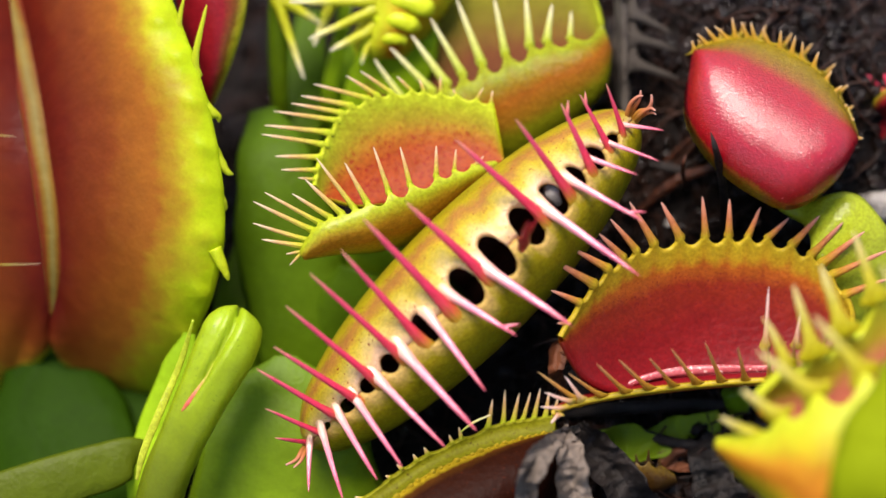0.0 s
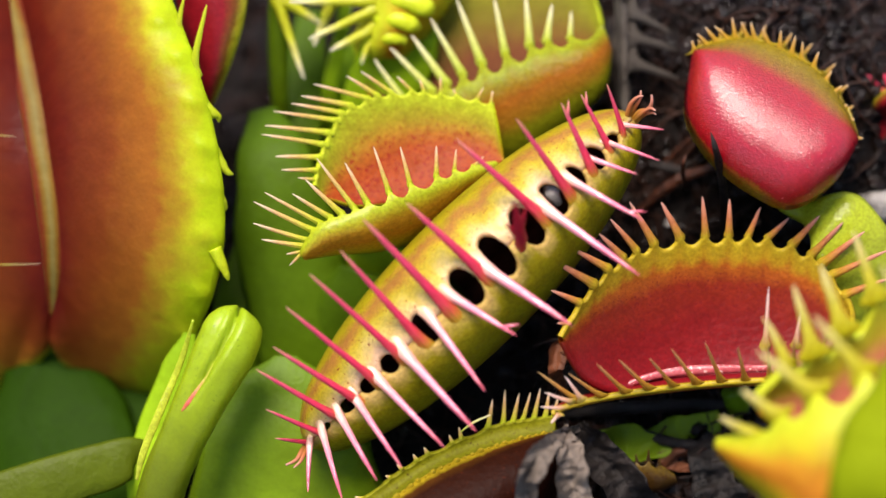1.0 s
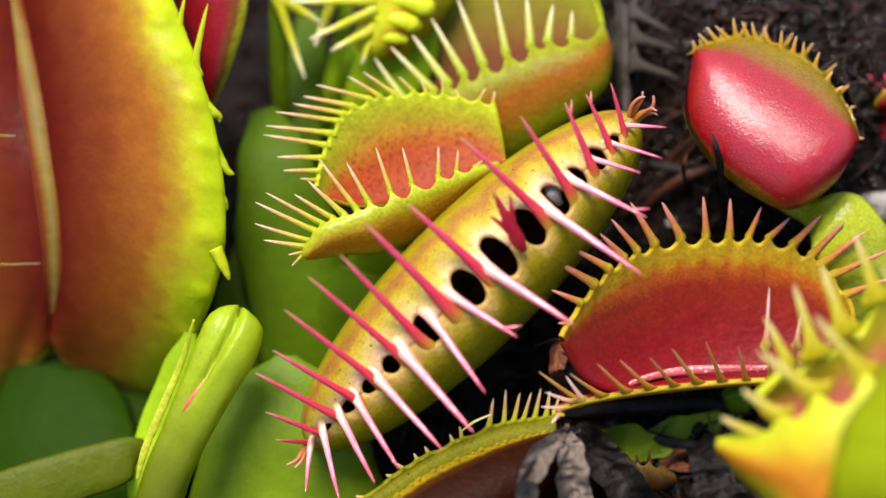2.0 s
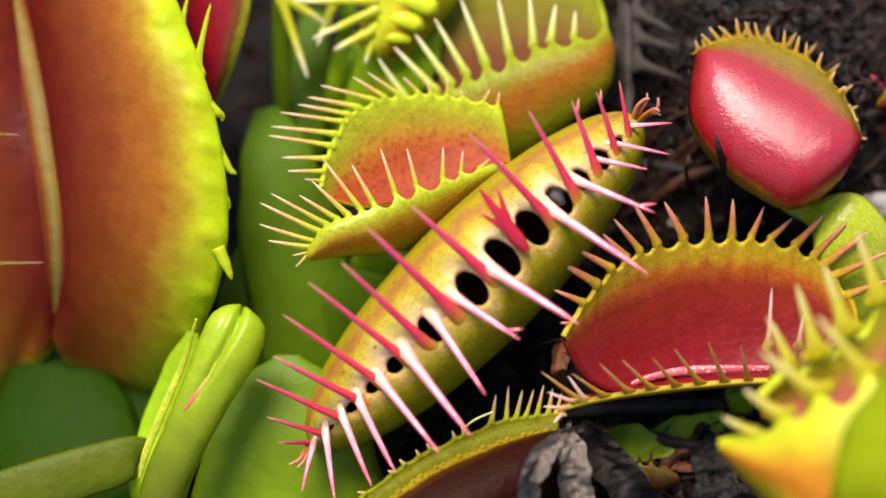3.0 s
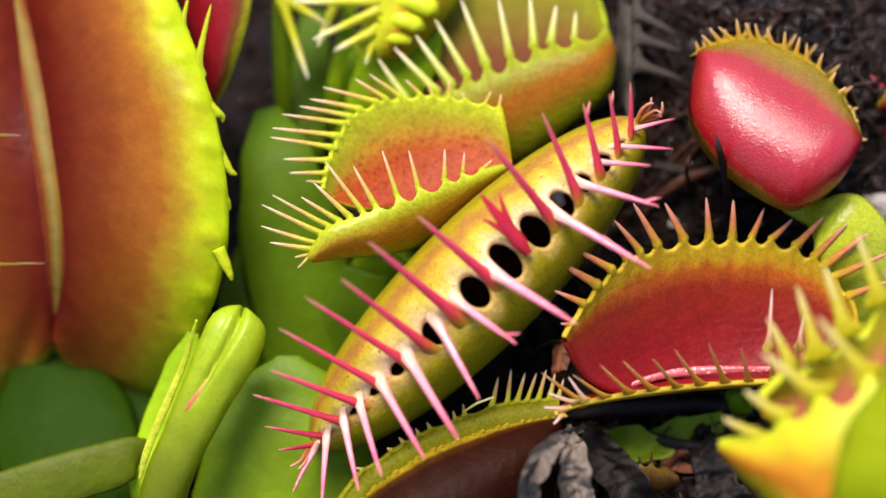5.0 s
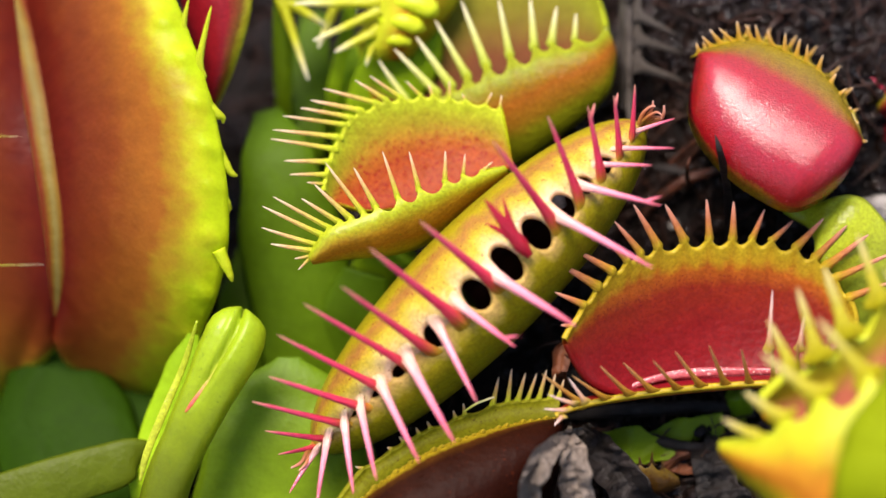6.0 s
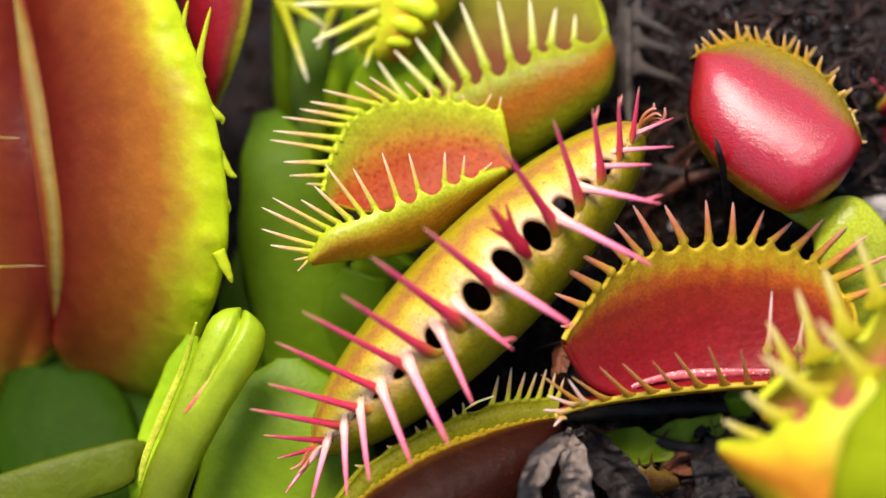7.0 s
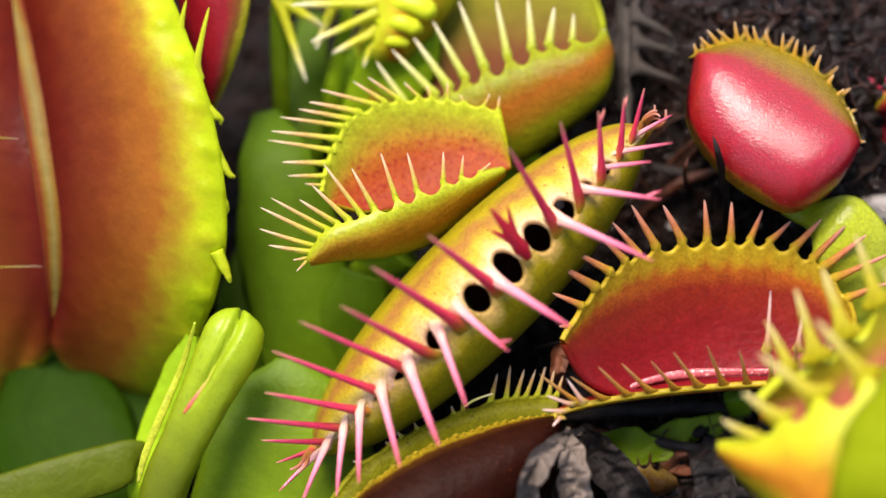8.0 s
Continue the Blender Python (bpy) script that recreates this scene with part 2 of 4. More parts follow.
class Lobe:
    """One half of a trap: a shell from hinge to margin. s runs along the hinge, t from hinge to margin."""

    def __init__(self, a, b, sag, reach, bulge, power=0.5, fan=None, curl=None, closed=False, arc=0.93, scallop=0.0,
                 count=0, span=(0.06, 0.94), phase=0.0, thick=0.35, holes=(), rim=0.5):
        self.a, self.b, self.sag, self.reach, self.bulge = a, b, sag, reach, bulge
        self.power, self.closed, self.arc, self.scallop = power, closed, arc, scallop
        self.fan, self.curl = fan or Vector(), curl or Vector()
        self.count, self.span, self.phase, self.thick = count, span, phase, thick * MM
        self.mid, self.holes, self.rim = (a + b) / 2, holes, 0.0 if closed else rim
        self.marks = []
        if count:
            lo, hi = span
            ss = [lo + (hi - lo) * k / 400 for k in range(401)]
            run, total = [0.0], 0.0
            for s0, s1 in zip(ss, ss[1:]):
                total += (self.point(s1, 1) - self.point(s0, 1)).length
                run.append(total)
            self.marks = [ss[int(np.searchsorted(run, total * (k + 0.5) / count))] for k in range(count)]

    def point(self, s, t):
        s = min(max(s, 0.0), 1.0)
        f = (4 * s * (1 - s)) ** self.power
        p = self.a.lerp(self.b, s) + self.sag * f
        if self.scallop and self.marks and self.marks[0] < s < self.marks[-1]:
            k = int(np.searchsorted(self.marks, s))
            g = (s - self.marks[k - 1]) / (self.marks[k] - self.marks[k - 1])
            t = t * (1 - self.scallop * (1 - abs(2 * g - 1) ** 2.6) * max(0.0, (t - 0.7) / 0.3))
        for c, half, depth in self.holes:
            if abs(s - c) < half:
                t = t * (1 - depth * (1 - ((s - c) / half) ** 2) ** 0.6 * max(0.0, (t - 0.5) / 0.5))
        r = self.reach + self.fan * (s - 0.5)
        if self.closed:
            th = math.pi * t * self.arc
            p = p + (r * ((1 - math.cos(th)) / 2) + self.bulge * max(math.sin(th), 0) ** 0.8) * f
        else:
            c = max(0.0, (t - 0.78) / 0.22)
            p = p + (r * t + self.bulge * (4 * t * (1 - t)) + self.curl * (c * c)) * f
        return p

    def normal(self, s, t):
        e = 0.012
        s, t = min(max(s, 0.02), 0.98), min(max(t, 0.02), 0.98)
        return (self.point(s + e, t) - self.point(s - e, t)).cross(self.point(s, t + e) - self.point(s, t - e)).normalized()

    def tangent(self, s):
        s = min(max(s, 0.04), 0.96)
        return (self.point(s + 0.02, 1) - self.point(s - 0.02, 1)).normalized()

    def mesh(self, name, skin, lining, ns=96, nt=18):
        """The shell: skin on the side of the bulge, lining on the other; the rim is rounded."""
        verts, uvs, faces, slots = [], [], [], []
        for side in (0, 1):
            for i in range(ns + 1):
                s = 0.5 - 0.5 * math.cos(math.pi * i / ns)
                s = 0.004 + 0.992 * (0.35 * s + 0.65 * i / ns)
                for j in range(nt + 1):
                    t = 1 - (1 - j / nt) ** 1.3
                    p = self.point(s, t)
                    nrm = self.normal(s, t)
                    if nrm.dot(self.bulge) < 0:
                        nrm = -nrm
                    taper = self.thick * (0.5 if j < nt else 0.12)
                    verts.append(p - self.mid + nrm * (taper if side == 0 else -taper))
                    uvs.append((s, 1 - (1 - t) * (4 * s * (1 - s)) ** self.rim))
        row, half = nt + 1, (ns + 1) * (nt + 1)
        for i in range(ns):
            for j in range(nt):
                q = (i * row + j, (i + 1) * row + j, (i + 1) * row + j + 1, i * row + j + 1)
                faces.append(q)
                slots.append(0)
                faces.append(tuple(half + k for k in reversed(q)))
                slots.append(1)
            for j, rev in ((0, False), (nt, True)):
                q = (i * row + j, half + i * row + j, half + (i + 1) * row + j, (i + 1) * row + j)
                faces.append(q if not rev else tuple(reversed(q)))
                slots.append(0)
        return mesh_of(name, verts, faces, (skin, lining), slots, uvs)

    def build(self, parent, skin, lining, name="lobe", label=""):
        ob = new(name, self.mesh(name, skin, lining, 420 if self.closed else 260, 34 if self.closed else 26))
        under(ob, parent, Matrix.Translation(self.mid - parent.matrix_basis.translation))
        if label:
            ob["label"] = label
        return ob


def even(pts, n=200):
    """A smooth line through pts, cut into n equal steps."""
    line, m = [], len(pts)
    for i in range((m - 1) * 40 + 1):
        k = min(i // 40, m - 2)
        f = i / 40 - k
        p0, p1, p2, p3 = pts[max(k - 1, 0)], pts[k], pts[k + 1], pts[min(k + 2, m - 1)]
        line.append(0.5 * ((2 * p1) + (p2 - p0) * f + (2 * p0 - 5 * p1 + 4 * p2 - p3) * f * f + (3 * p1 - p0 - 3 * p2 + p3) * f ** 3))
    run = np.concatenate([[0.0], np.cumsum([(q - p).length for p, q in zip(line, line[1:])])])
    out = []
    for d in np.linspace(0, run[-1], n + 1):
        k = min(max(int(np.searchsorted(run, d)) - 1, 0), len(line) - 2)
        out.append(line[k].lerp(line[k + 1], float((d - run[k]) / max(run[k + 1] - run[k], 1e-12))))
    return out


def along_line(line, s):
    u = min(max(s, 0.0), 1.0) * (len(line) - 1)
    k = min(int(u), len(line) - 2)
    return line[k].lerp(line[k + 1], u - k)


class Shell(Lobe):
    """A lobe stretched between a drawn hinge line and a drawn margin, with teeth (foot x, y, tip x, y) on the margin."""

    def __init__(self, hinge, margin, bulge, teeth=(), scallop=0.0, thick=0.35, rim=0.0, power=0.4, curl=None, belly=0.8, swell=()):
        self.hinge, self.margin = even([at(*p) for p in hinge]), even([at(*p) for p in margin])
        self.bulge, self.curl, self.scallop, self.belly = bulge, curl or Vector(), scallop, belly
        self.thick, self.rim, self.power, self.closed = thick * MM, rim, power, False
        self.mid = (self.hinge[0] + self.hinge[-1]) / 2
        spots = []
        for x, y, tx, ty in teeth:
            foot = min(range(len(self.margin)), key=lambda i: (sheet(self.margin[i])[0] - x) ** 2 + (sheet(self.margin[i])[1] - y) ** 2)
            spots.append((min(max(foot / (len(self.margin) - 1), 0.004), 0.996), tx, ty))
        self.teeth = sorted(spots)
        self.marks = [p[0] for p in self.teeth]
        self.swell = [(sheet(at(x, y)), r) for x, y, r in swell]
        self.widest = max([q - p for p, q in zip(self.marks, self.marks[1:])] or [1.0])

    def point(self, s, t):
        s = min(max(s, 0.0), 1.0)
        f = (4 * s * (1 - s)) ** self.power
        if self.scallop and t > 0.5 and self.marks[0] < s < self.marks[-1]:
            k = int(np.searchsorted(self.marks, s))
            gap = self.marks[k] - self.marks[k - 1]
            g = (s - self.marks[k - 1]) / max(gap, 1e-6)
            t = t * (1 - self.scallop * min(1.0, gap / self.widest * 1.25) * (1 - abs(2 * g - 1) ** 2.2) * max(0.0, (t - 0.6) / 0.4))
        p = along_line(self.hinge, s).lerp(along_line(self.margin, s), t)
        c = max(0.0, (t - 0.75) / 0.25)
        if self.swell and t > 0.5:
            x, y, w = sheet(p)
            for (sx, sy, sw), r in self.swell:
                d = ((x - sx) ** 2 + (y - sy) ** 2) / (28 * r) ** 2
                if d < 6:
                    p = p + OUT * (0.75 * r * MM * math.exp(-d))
        return p + (self.bulge * max(4 * t * (1 - t), 0.0) ** self.belly + self.curl * (c * c)) * f


def comb(shell, ob, me, width, lift=0.25, slim=0.5):
    """The teeth of a shell: each from its foot on the margin to its tip."""
    for i, (s, tx, ty) in enumerate(shell.teeth):
        base = shell.point(s, 0.965)
        w = sheet(base)[2]
        flat_run = (at(tx, ty, w) - base).length
        d = at(tx, ty, w + lift * flat_run / MM) - base
        wide = width * MM * (slim + (1 - slim) * min(1.0, d.length / (3 * MM))) * (0.92 + 0.16 * ((i * 7) % 5) / 4)
        set_tooth(me, ob, shell.mid, base, d, shell.tangent(s), d.length, wide)


def tooth_mesh(mat, bend=0.06, flare=1.0, web=1.0, fork=False, dip=0.0):
    """A tapered, slightly bent bristle one unit long; web widens its foot along the margin."""
    prof = [(-0.1, 0.1), (-0.085, 0.5 * flare), (-0.05, 0.82 * flare), (0.0, 0.92 * flare), (0.05, 0.78), (0.1, 0.61), (0.18, 0.48), (0.3, 0.39), (0.5, 0.32),
            (0.7, 0.25), (0.86, 0.18), (0.96, 0.1), (1.0, 0.03)]
    if flare < 1:
        prof = [(-0.1, 0.34), (-0.05, 0.48), (0.0, 0.53), (0.05, 0.5), (0.1, 0.46), (0.18, 0.42)] + prof[7:]
    if dip:
        prof = [(-0.07, 0.3), (-0.05, 0.5), (-0.025, 0.66), (0.0, 0.74), (0.04, 0.74), (0.08, 0.67), (0.12, 0.59), (0.18, 0.5)] + prof[7:]
    verts, uvs, faces, n = [], [], [], 10
    for z, r in prof:
        wide = 1 + (web - 1) * max(0.0, 1 - max(z, 0) / 0.3) ** 2
        for k in range(n):
            a = 2 * math.pi * k / n
            verts.append((r * wide * math.cos(a), min(r, 0.5) * max(0.3, min(1.0, 0.3 + 0.7 * (z + 0.1) / 0.28)) * math.sin(a) + bend * 8 * (z * z - z)
                          + dip * (max(0.05 - z, 0) / 0.14) ** 1.3, z))
            uvs.append((k / n, max(z, 0)))
    for i in range(len(prof) - 1):
        for k in range(n):
            faces.append((i * n + k, i * n + (k + 1) % n, (i + 1) * n + (k + 1) % n, (i + 1) * n + k))
    faces.append(tuple(range(n - 1, -1, -1)))
    if fork:
        o = len(verts)
        for i, (x, z, r) in enumerate(((0.0, 0.84, 0.2), (0.35, 0.88, 0.2), (0.75, 0.94, 0.13), (0.95, 0.98, 0.03))):
            for k in range(n):
                a = 2 * math.pi * k / n
                verts.append((x, r * math.sin(a) + bend * 8 * (z * z - z), z + 0.12 * r * math.cos(a) * 1.2))
                uvs.append((k / n, z))
        for i in range(3):
            for k in range(n):
                faces.append((o + i * n + k, o + i * n + (k + 1) % n, o + (i + 1) * n + (k + 1) % n, o + (i + 1) * n + k))
    return mesh_of("tooth", verts, faces, (mat,), None, uvs)


def tooth_pose(base, direction, along):
    z = direction.normalized()
    x = (along - z * along.dot(z)).normalized()
    y = z.cross(x)
    return Matrix((x, y, z)).transposed().to_4x4(), base


def set_tooth(me, lobe_ob, origin, base, direction, along, length, width):
    m, b = tooth_pose(base - origin, direction, along)
    ob = new("tooth", me)
    under(ob, lobe_ob, Matrix.Translation(b) @ m @ Matrix.Diagonal((width, width, length, 1)))
    return ob


def fringe(lobe, lobe_ob, me, length, width, lean, fan=0.0, seed=3, skip=(), ends=(0.6, 0.6), wild=0.12):
    """A row of teeth along the margin. lean: a fixed vector added to the way out of the margin."""
    rng = random.Random(seed)
    axis = (lobe.b - lobe.a).normalized()
    heart = lobe.point(0.5, 0.35)
    for i, s in enumerate(lobe.marks):
        base, along = lobe.point(s, 0.955), lobe.tangent(s)
        radial = base - heart
        radial = (radial - along * radial.dot(along)).normalized()
        d = radial + axis * ((s - 0.5) * 2 * fan) + lean + Vector([rng.uniform(-wild, wild) for _ in range(3)])
        g = i / max(len(lobe.marks) - 1, 1)
        k = ends[0] + (1 - ends[0]) * min(1, g * 3.5) if g < 0.5 else ends[1] + (1 - ends[1]) * min(1, (1 - g) * 3.5)
        ln = length * MM * k * rng.uniform(0.82, 1.12)
        if i not in skip:
            set_tooth(me, lobe_ob, lobe.mid, base, d, along, ln, width * MM * rng.uniform(0.9, 1.1))


def tube(name, mat, pts, radii, flat=1.0, n=14, seg=10, uv_flip=False):
    """A round or flattened stem along a smooth line through pts; returns mesh and first point."""
    o = pts[0]
    line, rad = [], []
    m = len(pts)
    for i in range((m - 1) * seg + 1):
        u = i / seg
        k = min(int(u), m - 2)
        f = u - k
        p0, p1, p2, p3 = pts[max(k - 1, 0)], pts[k], pts[k + 1], pts[min(k + 2, m - 1)]
        line.append(0.5 * ((2 * p1) + (p2 - p0) * f + (2 * p0 - 5 * p1 + 4 * p2 - p3) * f * f + (3 * p1 - p0 - 3 * p2 + p3) * f ** 3))
        g = f * f * (3 - 2 * f)
        rad.append((radii[k] * (1 - g) + radii[k + 1] * g) * MM)
    verts, uvs, faces = [], [], []
    for i, p in enumerate(line):
        z = (line[min(i + 1, len(line) - 1)] - line[max(i - 1, 0)]).normalized()
        x = (RIGHT if abs(z.dot(RIGHT)) < 0.9 else UP)
        x = z.cross(OUT).normalized() if abs(z.dot(OUT)) < 0.97 else x
        y = z.cross(x).normalized()
        for k in range(n):
            a = 2 * math.pi * k / n
            verts.append(p - o + x * (rad[i] * math.cos(a)) + y * (rad[i] * flat * math.sin(a)))
            uvs.append((k / n, i / (len(line) - 1)))
    for i in range(len(line) - 1):
        for k in range(n):
            faces.append((i * n + k, i * n + (k + 1) % n, (i + 1) * n + (k + 1) % n, (i + 1) * n + k))
    faces.append(tuple(range(n - 1, -1, -1)))
    faces.append(tuple(range((len(line) - 1) * n, len(line) * n)))
    return mesh_of(name, verts, faces, (mat,), None, uvs)


def stem(name, mat, pts, radii, parent=None, flat=1.0, label="", category=""):
    ob = new(name, tube(name, mat, pts, radii, flat))
    if parent:
        under(ob, parent, Matrix.Translation(pts[0] - parent.matrix_basis.translation))
        if label:
            ob["label"] = label
    else:
        ob.matrix_basis = Matrix.Translation(pts[0])
        tagged(ob, label, category)
    return ob


def ground_z(x, y):
    """Height of the peat."""
    p = Vector((x, y, 0))
    near = max(0.0, 1 - max(abs(x), abs(y)) / 0.066)
    h = 0.0015 * noise.noise(p * 90) + 0.0013 * noise.noise(p * 260) + 0.0008 * noise.noise(p * 700)
    mound = 0.008 * math.exp(-((x - 0.019) / 0.016) ** 2 - ((y - 0.021) / 0.012) ** 2)
    mound += 0.0085 * math.exp(-((x - 0.026) / 0.014) ** 2 - ((y - 0.015) / 0.013) ** 2)
    mound += 0.0035 * math.exp(-((x - 0.014) / 0.01) ** 2 - ((y + 0.008) / 0.008) ** 2)
    mound -= 0.007 * math.exp(-((x + 0.025) / 0.012) ** 2 - ((y + 0.004) / 0.011) ** 2)
    return h * min(1, near * 4) + mound


def rest(x, y, lift=0.3):
    """The place of the sheet where a thing lies on the peat, lift millimetres up."""
    w = 4.0
    while w > -40 and at(x, y, w).z > ground_z(at(x, y, w).x, at(x, y, w).y) + lift * MM:
        w -= 0.1
    return at(x, y, w)


def rooted(pts):
    """The line of a stalk, carried on into the peat."""
    end = pts[-1]
    floor = ground_z(end.x, end.y) - 0.5 * MM
    return pts if end.z <= floor else pts + [Vector((end.x, end.y - 0.15 * (end.z - floor), floor))]


def soil():
    n, size = 260, 0.11
    verts, faces = [], []
    for j in range(n + 1):
        for i in range(n + 1):
            x, y = (i / n - 0.5) * 2 * size * 0.62, (j / n - 0.5) * 2 * size * 0.62
            verts.append((x, y, ground_z(x, y)))
    for j in range(n):
        for i in range(n):
            k = j * (n + 1) + i
            faces.append((k, k + 1, k + n + 2, k + n + 1))
    e = n + 1
    ring = [i for i in range(n)] + [j * e + n for j in range(n)] + [n * e + i for i in range(n, 0, -1)] + [j * e for j in range(n, 0, -1)]
    prev = ring
    for far in (4, 60, 4000):
        start = len(verts)
        for k in ring:
            v = verts[k]
            verts.append((v[0] * far, v[1] * far, 0))
        m = len(ring)
        for k in range(m):
            faces.append((prev[k], start + k, start + (k + 1) % m, prev[(k + 1) % m]))
        prev = list(range(start, start + m))
    ob = new("ground", mesh_of("ground", verts, faces, (SOIL,)))
    return tagged(ob, "dark wet peat soil, crumbly and fibrous", "soil", kind="structure")


soil()

KEYED = []


# ---- the closing trap ----
def smooth_f(t, table):
    for (t0, f0), (t1, f1) in zip(table, table[1:]):
        if t <= t1:
            return f0 + (f1 - f0) * (t - t0) / (t1 - t0)
    return table[-1][1]


CLOSE = [(0, 0), (1.5, 0.03), (3.0, 0.25), (3.5, 0.32), (4.0, 0.41), (4.5, 0.49), (6.0, 0.67), (6.5, 0.74), (7.0, 0.80),
         (7.5, 0.91), (8.0, 1.0)]
TIMES = (0, 0.7, 1.5, 2.2, 3.0, 3.5, 4.5, 5.2, 6.0, 7.0, 8.0)


def prong_mesh():
    """A broad tooth that splits into three prongs, one unit long."""
    verts, faces, uvs, n = [], [], [], 8
    for tip, root, r in (((0.0, 0, 1.0), 0.0, 0.75), ((1.25, 0, 0.84), 0.3, 0.42), ((-1.15, 0.1, 0.72), 0.25, 0.42)):
        o = len(verts)
        for i, g in enumerate((0.0, 0.2, 0.45, 0.7, 0.9, 1.0)):
            rad = (r * (1 - g) ** 0.7 + 0.05) * min(1.0, 0.4 + 3.5 * g)
            z = root + (tip[2] - root) * g
            for k in range(n):
                a = 2 * math.pi * k / n
                verts.append((tip[0] * g ** 1.2 + rad * math.cos(a), tip[1] * g + 0.55 * rad * math.sin(a), z))
                uvs.append((k / n, 0.1 + 0.5 * g))
        for i in range(5):
            for k in range(n):
                faces.append((o + i * n + k, o + i * n + (k + 1) % n, o + (i + 1) * n + (k + 1) % n, o + (i + 1) * n + k))
        faces.append(tuple(o + k for k in range(n - 1, -1, -1)))
        faces.append(tuple(o + 5 * n + k for k in range(n)))
    return mesh_of("tooth", verts, faces, (CRIMSON,), None, uvs)


ROSE_TOOTH, PINK_TOOTH = tooth_mesh(ROSE, 0.03, 1, 1.1, False, 0.5), tooth_mesh(PINK, -0.03, 1, 1.1, False, -0.5)
ROSE_FORK, PINK_FORK = tooth_mesh(ROSE, 0.03, 1, 1.1, True, 0.5), tooth_mesh(PINK, -0.03, 1, 1.1, True, -0.5)


def closing_trap():
    trap = thing("closing_flytrap", at(834, 495, -9), "yellow-green venus flytrap closing, with pink interlocked teeth, over peat", "flytrap")
    a, b = at(548, 782, -3), at(1118, 212, -3)
    across = way(-0.7, -0.715).normalized()
    # openings left between the teeth along the seam: place, half length, depth
    holes = [(0.055, 0.018, 0.02), (0.126, 0.02, 0.03), (0.19, 0.02, 0.03), (0.255, 0.02, 0.035), (0.363, 0.024, 0.06),
             (0.485, 0.028, 0.078), (0.577, 0.028, 0.092), (0.666, 0.028, 0.088), (0.747, 0.024, 0.075), (0.812, 0.018, 0.06),
             (0.874, 0.02, 0.07), (0.93, 0.014, 0.04)]
    common = dict(power=0.5, closed=True, arc=1.0, thick=0.45, holes=holes)
    sag = way(0, 0, -6)
    upper = Lobe(a, b, sag, way(0, 0, 13), across * 4.3 * MM, **common)
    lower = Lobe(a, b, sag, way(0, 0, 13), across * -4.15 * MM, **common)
    up = upper.build(trap, POD, POD_IN, label="upper lobe with freckled margin, sun highlight paled into its colour")
    low = lower.build(trap, POD_LOW, POD_IN, label="lower lobe, olive-yellow darkened for its shadow side")
    axis = (b - a).normalized()

    turns = {upper: (1.2, way(20, 20)), lower: (2.3, way(2, 2))}

    def swing(lobe, f):
        deg, shift = turns[lobe]
        return Matrix.Translation(lobe.mid + shift * f - trap.matrix_basis.translation) @ Matrix.Rotation(radians(deg * f), 4, axis)

    for lobe, ob in ((upper, up), (lower, low)):
        KEYED.append((ob, [(t, swing(lobe, smooth_f(t, CLOSE))) for t in TIMES]))

    def tooth(lobe, ob, me, s, width, tips):
        """One keyed tooth: tips are its end at the start, at 3.5 s and at the close."""
        base = lobe.point(s, 0.92)
        w = (base - ORIGIN).dot(OUT) / MM
        ends = [at(x, y, w) for x, y in tips]
        hinge = lobe.mid
        turn, shift = turns[lobe]
        starts = [hinge + shift * f + Matrix.Rotation(radians(turn * f), 3, axis) @ (base - hinge) for f in (0, 0.32, 1)]
        flat = [e - p for e, p in zip(ends, starts)]
        length = max(v.length for v in flat) * 1.05
        rows = []
        first = None
        for t in TIMES:
            f = smooth_f(t, CLOSE)
            v = flat[0].lerp(flat[1], f / 0.32) if f < 0.32 else flat[1].lerp(flat[2], (f - 0.32) / 0.68)
            v = v - OUT * v.dot(OUT)
            v = v + OUT * math.sqrt(max(length ** 2 - v.length ** 2, 0))
            back = Matrix.Rotation(radians(-turn * f), 3, axis)
            m, p = tooth_pose(base - hinge, back @ v, lobe.tangent(s))
            rows.append((t, Matrix.Translation(p) @ m))
            first = first or rows[0][1]
        part_ob = new("tooth", me)
        thin = width * 0.82 * MM
        under(part_ob, ob, first @ Matrix.Diagonal((thin, thin, length, 1)))
        KEYED.append((part_ob, rows))

    def rose(s, *tips, width=0.75, me=ROSE_TOOTH):
        tooth(lower, low, me, s, width, tips)

    def pink(s, *tips, width=0.75, me=PINK_TOOTH):
        tooth(upper, up, me, s, width, tips)

    # teeth of the lower lobe, which cross over the upper one
    rose(0.012, (489, 772), (490, 784), (487, 813), width=0.5)
    rose(0.048, (473, 720), (470, 741), (462, 772), width=0.6)
    rose(0.10, (458, 650), (451, 675), (438, 732), width=0.7)
    rose(0.157, (488, 611), (480, 634), (470, 686))
    rose(0.212, (510, 540), (497, 561), (484, 613))
    rose(0.285, (552, 483), (541, 504), (533, 561))
    rose(0.337, (606, 443), (600, 470), (606, 533), width=0.85)
    rose(0.425, (645, 388), (645, 408), (658, 466), width=1.0)
    rose(0.532, (720, 360), (722, 368), (753, 412), width=1.0)
    rose(0.705, (805, 250), (831, 242), (890, 262), width=0.9)
    rose(0.775, (910, 215), (931, 196), (982, 216), width=0.8)
    rose(0.842, (990, 186), (1006, 180), (1050, 196), width=0.75, me=ROSE_FORK)
    rose(0.905, (1024, 170), (1052, 165), (1096, 172), width=0.65, me=ROSE_FORK)
    rose(0.95, (1070, 152), (1091, 144), (1133, 153), width=0.55)
    # teeth of the upper lobe, which cross over the lower one
    pink(0.02, (549, 866), (528, 868), (493, 862), width=0.6)
